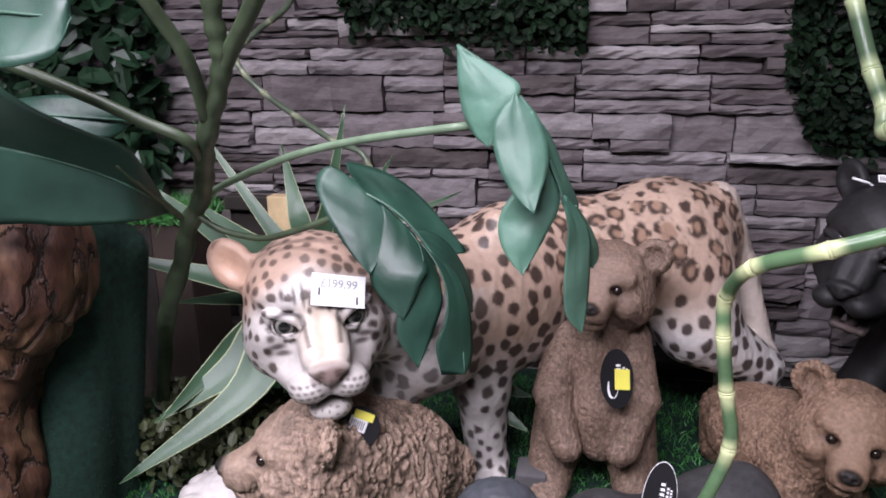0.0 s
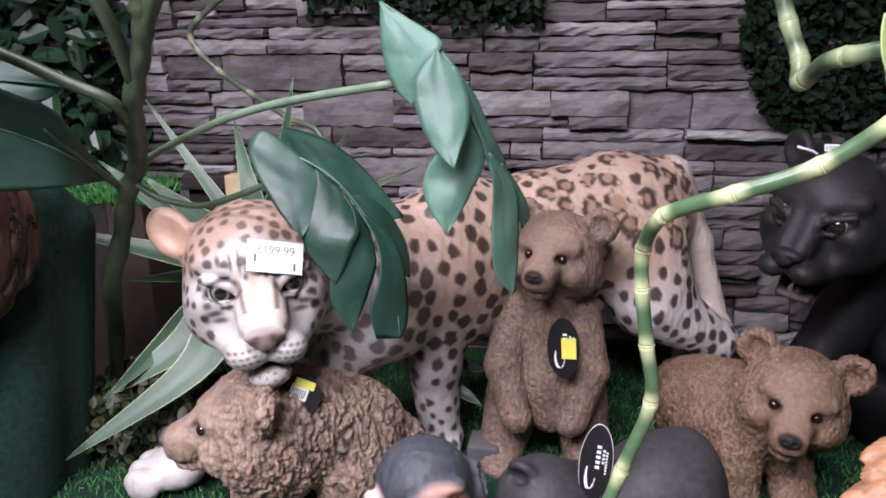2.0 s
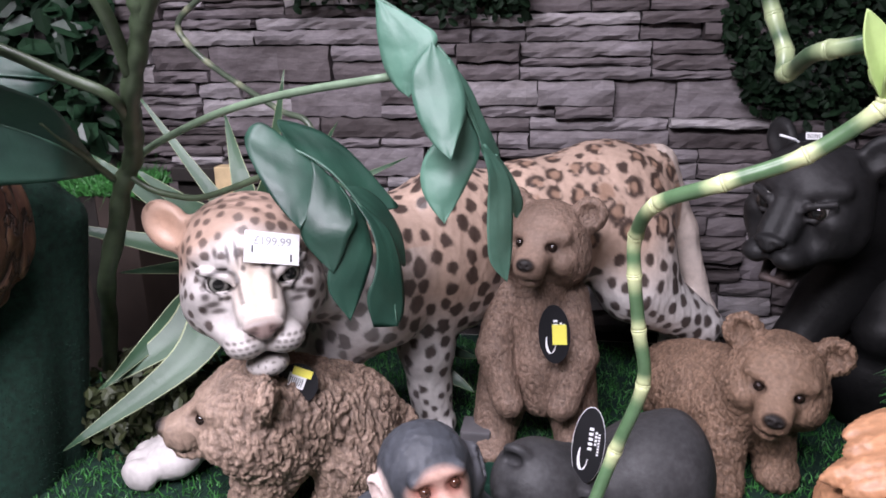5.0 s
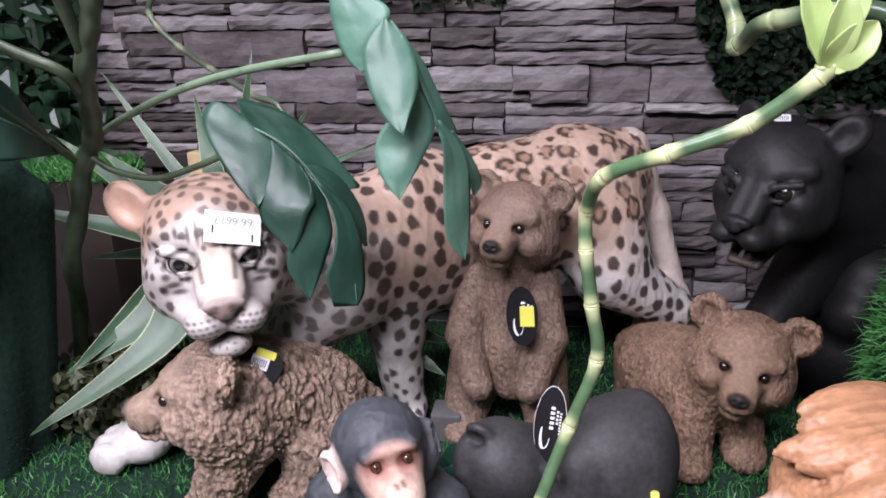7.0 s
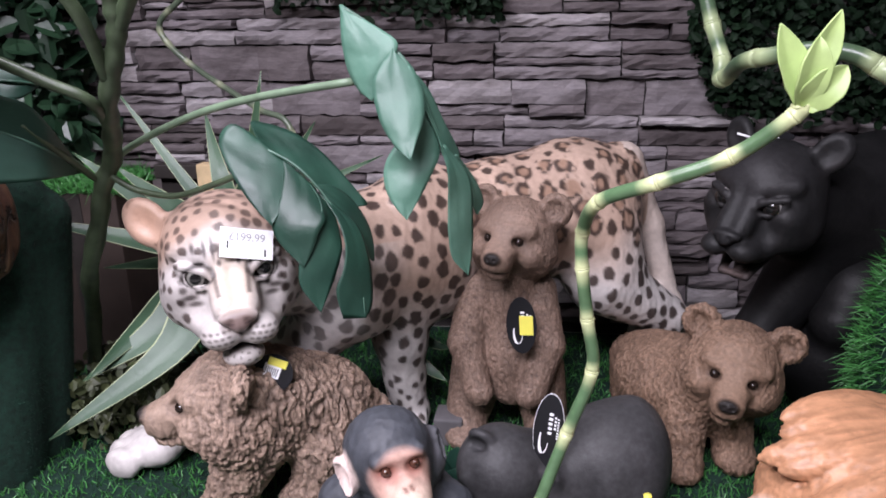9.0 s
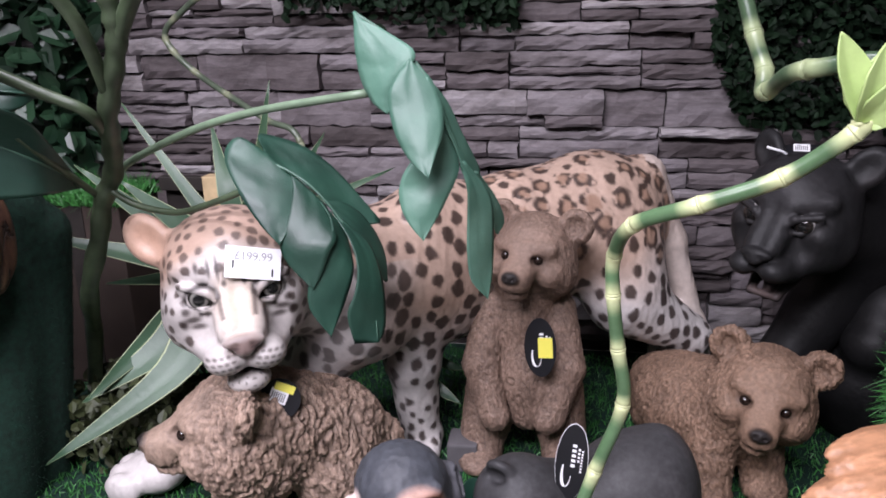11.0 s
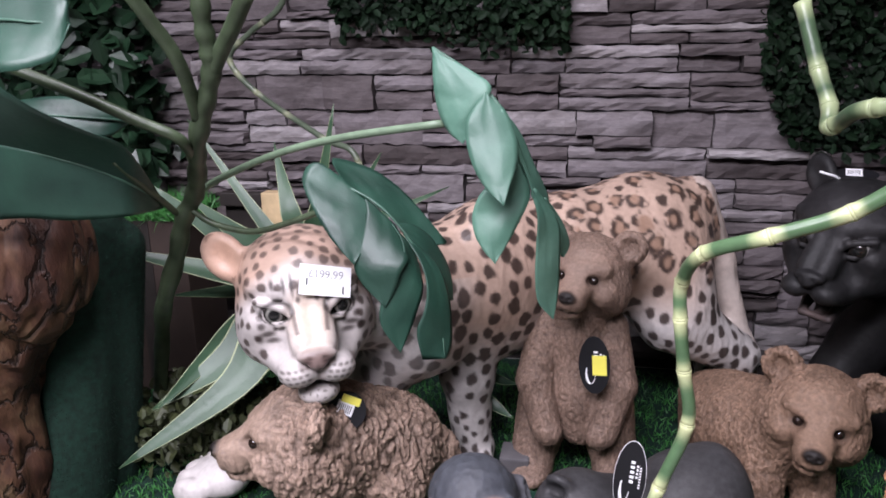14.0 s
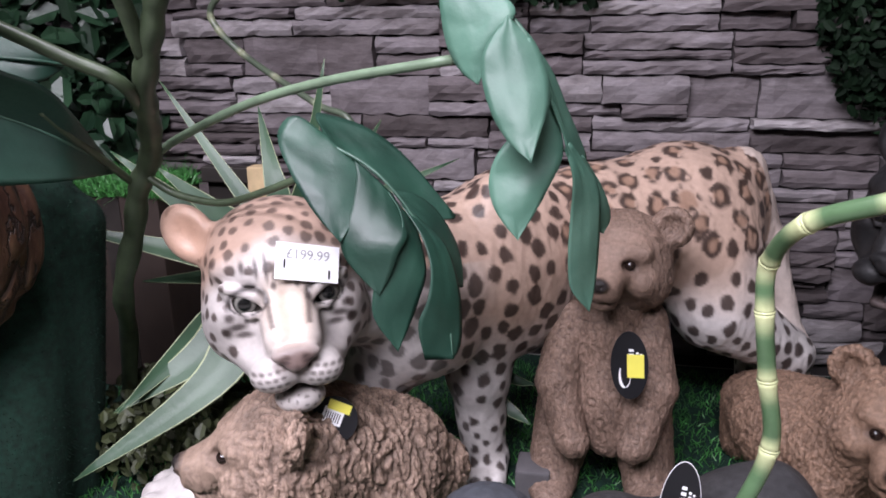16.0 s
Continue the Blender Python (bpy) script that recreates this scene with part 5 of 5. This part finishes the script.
def topiary():
    """A tall turf-covered form at the display's side."""
    ob = thing("turf_topiary", "bright green artificial grass topiary, long soft blades", "topiary", (0.835, 1.12, 0.0))
    bm = bmesh.new()
    bmesh.ops.create_uvsphere(bm, u_segments=32, v_segments=20, radius=1)
    for v in bm.verts:
        v.co = Vector((0.835 + 0.17 * v.co.x, 1.12 + 0.14 * v.co.y, 0.24 + 0.30 * v.co.z))
    part("core", bm, TURF_BACK, ob, smooth=True)
    r = np.random.default_rng(5)
    d = r.normal(0, 1, (16000, 3))
    d /= np.linalg.norm(d, axis=1)[:, None]
    d = d[(d[:, 1] < 0.35) & (d[:, 2] > -0.75)]
    tufts("grass_nap", np.array([0.835, 1.12, 0.24]) + d * np.array([0.168, 0.138, 0.295]), d, 0.030, 0.0011, TURF, "", "", 6, 0.45, ob)
    return ob


topiary()


def leaf_cloud(name, lo, hi, count, size, mat, label, category, seed, bottom=None):
    """Many small oval leaves, facing out of the wall in all tilts."""
    r = np.random.default_rng(seed)
    c = r.uniform(lo, hi, (count, 3))
    if bottom is not None:
        c = c[c[:, 2] > bottom(c[:, 0]) + 0.02 * r.normal(0, 1, count)]
    n = len(c)
    d = np.array([0, -1, 0.3]) + r.normal(0, 0.6, (n, 3))
    d /= np.linalg.norm(d, axis=1)[:, None]
    a = np.cross(d, r.normal(0, 1, (n, 3)))
    a /= np.linalg.norm(a, axis=1)[:, None]
    b = np.cross(d, a)
    s = size * r.uniform(0.6, 1.3, n)[:, None]
    ring = [(1.0, 0.0), (0.45, 0.5), (-0.4, 0.5), (-0.9, 0.0), (-0.4, -0.5), (0.45, -0.5)]
    v = np.stack([c + s * (a * x + b * y) + d * s * 0.25 * abs(y) for x, y in ring], 1).reshape(-1, 3)
    k = np.arange(n) * 6
    f = np.vstack([np.stack([k, k + 1, k + 2, k + 3], 1), np.stack([k, k + 3, k + 4, k + 5], 1)])
    return tagged(new(name, mesh_of(name, v, f, mat, False)), label, category, "", "stuff")


leaf_cloud("box_hedge_mat", (-0.485, 1.69, 0.76), (0.06, 1.77, 1.15), 4800, 0.013, BOX, "dark green artificial boxwood mat hung on the wall", "hedge", 31, lambda x: 0.808 - 0.022 * np.clip((x + 0.2) * 6, -1, 1))
leaf_cloud("box_hedge_mat", (0.47, 1.68, 0.52), (1.05, 1.77, 1.15), 6500, 0.013, BOX, "dark green artificial boxwood mat hung on the wall", "hedge", 32, lambda x: np.clip(0.80 - (x - 0.445) * 2.4, 0.565, 2))
leaf_cloud("ivy_curtain", (-1.45, 1.55, 0.45), (-0.93, 1.76, 1.2), 1100, 0.034, IVY, "dark hanging ivy with broad leaves", "ivy", 33)
leaf_cloud("fern_clump", (-0.74, 1.10, 0.0), (-0.36, 1.30, 0.14), 1700, 0.0125, FERN, "low yellow-green fern at the foot of the plants", "fern", 34)


# ---- left side: log and turf post ----
def log_thing():
    ob = thing("wooden_log", "reddish-brown carved log with peeling bark", "log", (-0.80, 0.93, 0.0))
    c = Clay((-1.05, 0.76, -0.01), (-0.56, 1.12, 0.68), 0.0045)
    c.ball(I4, (-0.765, 0.95, 0.475), (0.118, 0.10, 0.125), 0.02, (0, 12, 0))
    c.limb(I4, (-0.785, 0.95, 0.46), (-0.835, 0.95, 0.25), 0.085, 0.05, 0.05)
    c.limb(I4, (-0.835, 0.95, 0.25), (-0.84, 0.94, 0.0), 0.05, 0.055, 0.03)
    v, f = c.skin()
    n = normals_of(v, f)
    v = v + n * ((np.abs(fuzz(v * np.array([1, 1, 0.3]), 24, 3) - 0.5) * 0.052) + 0.011 * fuzz(v * np.array([1, 1, 0.5]), 55, 4))[:, None]
    part_mesh("trunk", mesh_of("trunk", v, f, BARK), ob)


def turf_post():
    ob = thing("turf_post", "tall post wrapped in dark green artificial turf", "post", (-0.72, 1.03, 0.0))
    c = Clay((-0.95, 0.86, -0.012), (-0.52, 1.26, 0.62), 0.007)
    c.limb(I4, (-0.735, 1.09, 0.49), (-0.785, 1.02, 0.0), 0.065, 0.072, 0.02)
    c.limb(I4, (-0.705, 1.13, 0.45), (-0.765, 1.10, 0.0), 0.05, 0.055, 0.02)
    v, f = c.skin()
    part_mesh("core", mesh_of("core", v, f, TURF_BACK), ob)
    n = normals_of(v, f)
    r = np.random.default_rng(8)
    i = r.integers(0, len(v), 9000)
    tufts("turf_nap", v[i], n[i], 0.0035, 0.0005, TURF_BACK, "", "", 9, 0.4, ob)


log_thing()
turf_post()


# ---- small things ----
def crate():
    ob = thing("wooden_crate", "open crate of pale wood with dark inner face", "crate", (-0.64, 1.62, 0.0))
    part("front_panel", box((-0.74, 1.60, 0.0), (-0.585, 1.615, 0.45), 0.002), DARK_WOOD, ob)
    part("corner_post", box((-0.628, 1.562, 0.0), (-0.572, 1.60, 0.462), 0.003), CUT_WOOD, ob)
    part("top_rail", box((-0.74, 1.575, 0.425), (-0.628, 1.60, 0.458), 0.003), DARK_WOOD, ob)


crate()
bx = thing("cardboard_box", "plain brown cardboard box in the shade", "box", (-0.86, 1.50, 0.0))
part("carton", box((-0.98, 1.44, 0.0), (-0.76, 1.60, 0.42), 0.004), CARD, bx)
part("tape", box((-0.885, 1.4375, 0.0), (-0.845, 1.4395, 0.42)), DARK_WOOD, bx)
r = np.random.default_rng(15)
tufts("turf_pad", np.c_[r.uniform(-0.99, -0.75, 2600), r.uniform(1.43, 1.60, 2600), np.full(2600, 0.42)], np.array([0, -0.2, 1.0]), 0.045, 0.0014, TURF, "bright green turf offcut lying on the box", "grass", 16)
sprig = thing("leaf_sprig", "small dark green leaf sprig on the turf", "plant", (0.03, 1.0, 0.0))
for tip, w in (((0.075, 0.93, 0.10), 0.014), ((0.0, 0.95, 0.13), 0.013), ((0.06, 0.98, 0.14), 0.012)):
    v, f, _ = leaf_blade([(0.03, 1.0, 0.0), (0.034, 0.99, 0.05), tuple(0.5 * (a + b) + c for a, b, c in zip((0.034, 0.99, 0.06), tip, (0, 0, 0.02))), tip], w, 0.2, (0.1, -0.8, 0.5))
    thicken(part_mesh("leaf", mesh_of("leaf", v, f, MONSTERA), sprig), 0.0012)
# small yellow tube that stands for a cut bamboo tip
peg = thing("yellow_cut_tip", "small yellow tube standing in the turf, a cut bamboo tip", "peg", (0.33, 0.86, 0.0))
v, f = tube(smooth_path([(0.335, 0.865, 0.0), (0.33, 0.86, 0.09), (0.318, 0.85, 0.172)], 4), 0.0055, 8)
part_mesh("rod", mesh_of("rod", v, f, YELLOW), peg)
solid("slate_block", box((-0.025, 1.20, 0.0), (0.03, 1.26, 0.055), 0.004), GREY, "grey slate block on the turf", "block")


def oval(rx, rz, depth, sides=36):
    bm = bmesh.new()
    ring = [bm.verts.new((rx * math.cos(a), 0, rz * math.sin(a))) for a in (2 * math.pi * k / sides for k in range(sides))]
    face = bm.faces.new(ring)
    ext = bmesh.ops.extrude_face_region(bm, geom=[face])
    for e in ext["geom"]:
        if isinstance(e, bmesh.types.BMVert):
            e.co.y += depth
    bmesh.ops.recalc_face_normals(bm, faces=bm.faces[:])
    return bm


def slip(lo_x, lo_z, hi_x, hi_z, y, depth=0.0008):
    return box((lo_x, y - depth, lo_z), (hi_x, y, hi_z))


def put(ob, m):
    ob.matrix_basis = m
    return ob


def flat_part(name, bm, mat, parent, label=""):
    me = bpy.data.meshes.new(name)
    bm.to_mesh(me)
    bm.free()
    me.materials.append(mat)
    ob = new(name, me)
    ob.parent = parent
    return tagged(ob, label)


def arc_mark(rx, rz, y):
    """A curled white stroke."""
    bm = bmesh.new()
    pairs = []
    for k in range(15):
        a = k / 14
        t = math.radians(150 + 190 * a)
        x, z = rx * (-0.22 + 0.30 * math.cos(t)), rz * (-0.30 + 0.42 * math.sin(t)) + rz * 0.1 * a
        w = 0.0016 * (0.3 + 0.9 * math.sin(math.pi * min(1, a + 0.08)))
        pairs.append((bm.verts.new((x - w, y, z)), bm.verts.new((x + w, y, z + w * 0.6))))
    for (a, b), (c, d) in zip(pairs, pairs[1:]):
        bm.faces.new((a, b, d, c))
    r = bmesh.ops.extrude_face_region(bm, geom=bm.faces[:])
    for e in r["geom"]:
        if isinstance(e, bmesh.types.BMVert):
            e.co.y -= 0.0006
    bmesh.ops.recalc_face_normals(bm, faces=bm.faces[:])
    return bm


def swing_tag(m, rx, rz, sticker, label):
    ob = thing("swing_tag", label, "tag", (0, 0, 0), "oval swing tags")
    flat_part("card", oval(rx, rz, 0.0016), TAG, ob)
    if not sticker:
        flat_part("rim", oval(rx * 1.03, rz * 1.015, 0.0008), WHITE, ob, "thin white rim").location = (0, 0.0012, 0)
    if sticker == "back":
        flat_part("barcode_sticker", slip(-0.016, -0.006, 0.010, 0.014, -0.0002), WHITE, ob)
        if rx < 0.035:
            flat_part("price_sticker", slip(-0.013, 0.012, 0.016, 0.024, -0.0006), YELLOW, ob, "yellow price sticker")
        for k in range(7):
            flat_part("bar", slip(-0.013 + 0.003 * k, -0.003, -0.0118 + 0.003 * k, 0.009, -0.0011, 0.0004), INK, ob)
    else:
        flat_part("curl_mark", arc_mark(rx, rz, -0.0004), WHITE, ob, "white curled mark")
        for x, z, n, step, w in ((0.10, -0.10, 5, 0.13, 0.13), (0.42, 0.05, 4, 0.10, 0.07), (0.62, -0.20, 8, 0.075, 0.06)):
            for k in range(n):
                flat_part("lettering_bar", slip(rx * (x - w), rz * (z + step * k), rx * (x + w), rz * (z + step * (k + 0.55)), -0.0004, 0.0005), WHITE, ob)
        if sticker:
            flat_part("price_sticker", slip(-rx * 0.12, -rz * 0.34, rx * 0.78, rz * 0.34, -0.0012), YELLOW, ob, "yellow price sticker")
    return put(ob, m)


swing_tag(pose(0.138, 1.166, 0.268, -6, -4, -4), 0.026, 0.050, "front", "black oval card tag with white marks and yellow sticker")
swing_tag(pose(0.188, 0.925, 0.213, -8, 4, -10), 0.021, 0.054, "", "black oval card tag with white marks")
swing_tag(pose(-0.226, 0.955, 0.262, -18, 22, 10), 0.030, 0.030, "back", "round black card tag with barcode and yellow sticker")
swing_tag(pose(0.572, 1.392, 0.560, -62, 0, -12), 0.036, 0.016, "back", "black oval card tag lying on the panther's head")
tie = thing("tag_tie", "thin white plastic tag tie", "tie", (0.525, 1.35, 0.545))
v, f = tube([(0.500, 1.345, 0.571), (0.526, 1.35, 0.563), (0.552, 1.36, 0.545)], 0.0022, 8)
part_mesh("strip", mesh_of("strip", v, f, WHITE), tie)


def price_label(m):
    ob = thing("price_label", "white price label stuck on the leopard's forehead", "label")
    flat_part("paper", box((-0.036, -0.0008, -0.021), (0.036, 0.0, 0.021)), WHITE, ob)
    text = bpy.data.curves.new("price_text", "FONT")
    text.body, text.size, text.extrude, text.align_x, text.align_y = "£199.99", 0.0155, 0.0002, "CENTER", "CENTER"
    text.materials.append(FADED)
    t = new("price_text", text)
    t.parent = ob
    t.matrix_basis = pose(0, -0.0012, 0.008, 90, 0, 0)
    flat_part("tick", slip(-0.027, -0.008, -0.025, 0.002, -0.0012, 0.0004), INK, ob)
    flat_part("tick", slip(0.024, -0.017, 0.026, -0.007, -0.0012, 0.0004), INK, ob)
    return put(ob, m)


price_label(frame_at(-0.310, 1.021, 0.420, 27, -6, -3, 1.04) @ pose(0.027, -0.0965, 0.036, -20, 15, 8))


# ---- ledge stones of the wall ----
def ledge_stone(x0, x1, z0, z1, proud, r):
    """One split stone: rough front, chipped edge, hidden back."""
    nx, nz = max(4, int((x1 - x0) / 0.02)), 4
    v, gx, gz = [], np.linspace(x0, x1, nx), np.linspace(z0, z1, nz)
    for j, z in enumerate(gz):
        for i, x in enumerate(gx):
            edge = (i in (0, nx - 1)) + (j in (0, nz - 1))
            y = WALL_Y - proud + 0.005 * edge + r.normal(0, 0.0022) + 0.002 * math.sin(37 * x + 90 * z + 200 * proud)
            v.append((x + r.normal(0, 0.0012), y, z + (r.normal(0, 0.0014) if j in (0, nz - 1) else 0)))
    f = [[j * nx + i, j * nx + i + 1, (j + 1) * nx + i + 1, (j + 1) * nx + i] for j in range(nz - 1) for i in range(nx - 1)]
    rim = [i for i in range(nx)] + [j * nx + nx - 1 for j in range(1, nz)] + [(nz - 1) * nx + i for i in range(nx - 2, -1, -1)] + [j * nx for j in range(nz - 2, 0, -1)]
    back = len(v)
    v += [(v[k][0], WALL_Y + 0.002, v[k][2]) for k in rim]
    m = len(rim)
    f += [[rim[(k + 1) % m], rim[k], back + k, back + (k + 1) % m] for k in range(m)]
    return v, f


def stone_wall():
    r = np.random.default_rng(77)
    rest_v, rest_f, count, z = [], [], 0, 0.02
    while z < 1.25:
        h = r.choice([0.062, 0.070, 0.078, 0.085])
        x = -1.75 - r.uniform(0, 0.3)
        while x < 1.6:
            w = r.uniform(0.12, 0.40)
            split = r.choice([1, 2, 2, 2, 3])
            cut = [0] + sorted(r.uniform(0.3, 0.7, 1) if split == 2 else (np.array([0.3, 0.64]) + r.uniform(-0.06, 0.06, 2) if split == 3 else [])) + [1]
            for a, b in zip(cut, cut[1:]):
                pieces = [(x, x + w)]
                if w > 0.2 and r.random() < 0.45:
                    q = x + w * r.uniform(0.3, 0.7)
                    pieces = [(x, q), (q, x + w)]
                for x0, x1 in pieces:
                    v, f = ledge_stone(x0 + 0.0020, x1 - 0.0020, z + h * a + 0.0018, z + h * b - 0.0018, r.uniform(0.008, 0.046), r)
                    seen = x1 > -1.05 and x0 < 0.80 and z > 0.24 and z < 0.90
                    if seen and count < 300:
                        count += 1
                        ob = new("stone", mesh_of("stone", v, f, STONE, False))
                        ob.parent = wall
                    else:
                        rest_f += [[k + len(rest_v) for k in q] for q in f]
                        rest_v += v
            x += w
        z += h
    ob = new("stones_beyond", mesh_of("stones_beyond", rest_v, rest_f, STONE, False))
    ob.parent = wall
    tagged(ob, kind="stuff")


stone_wall()
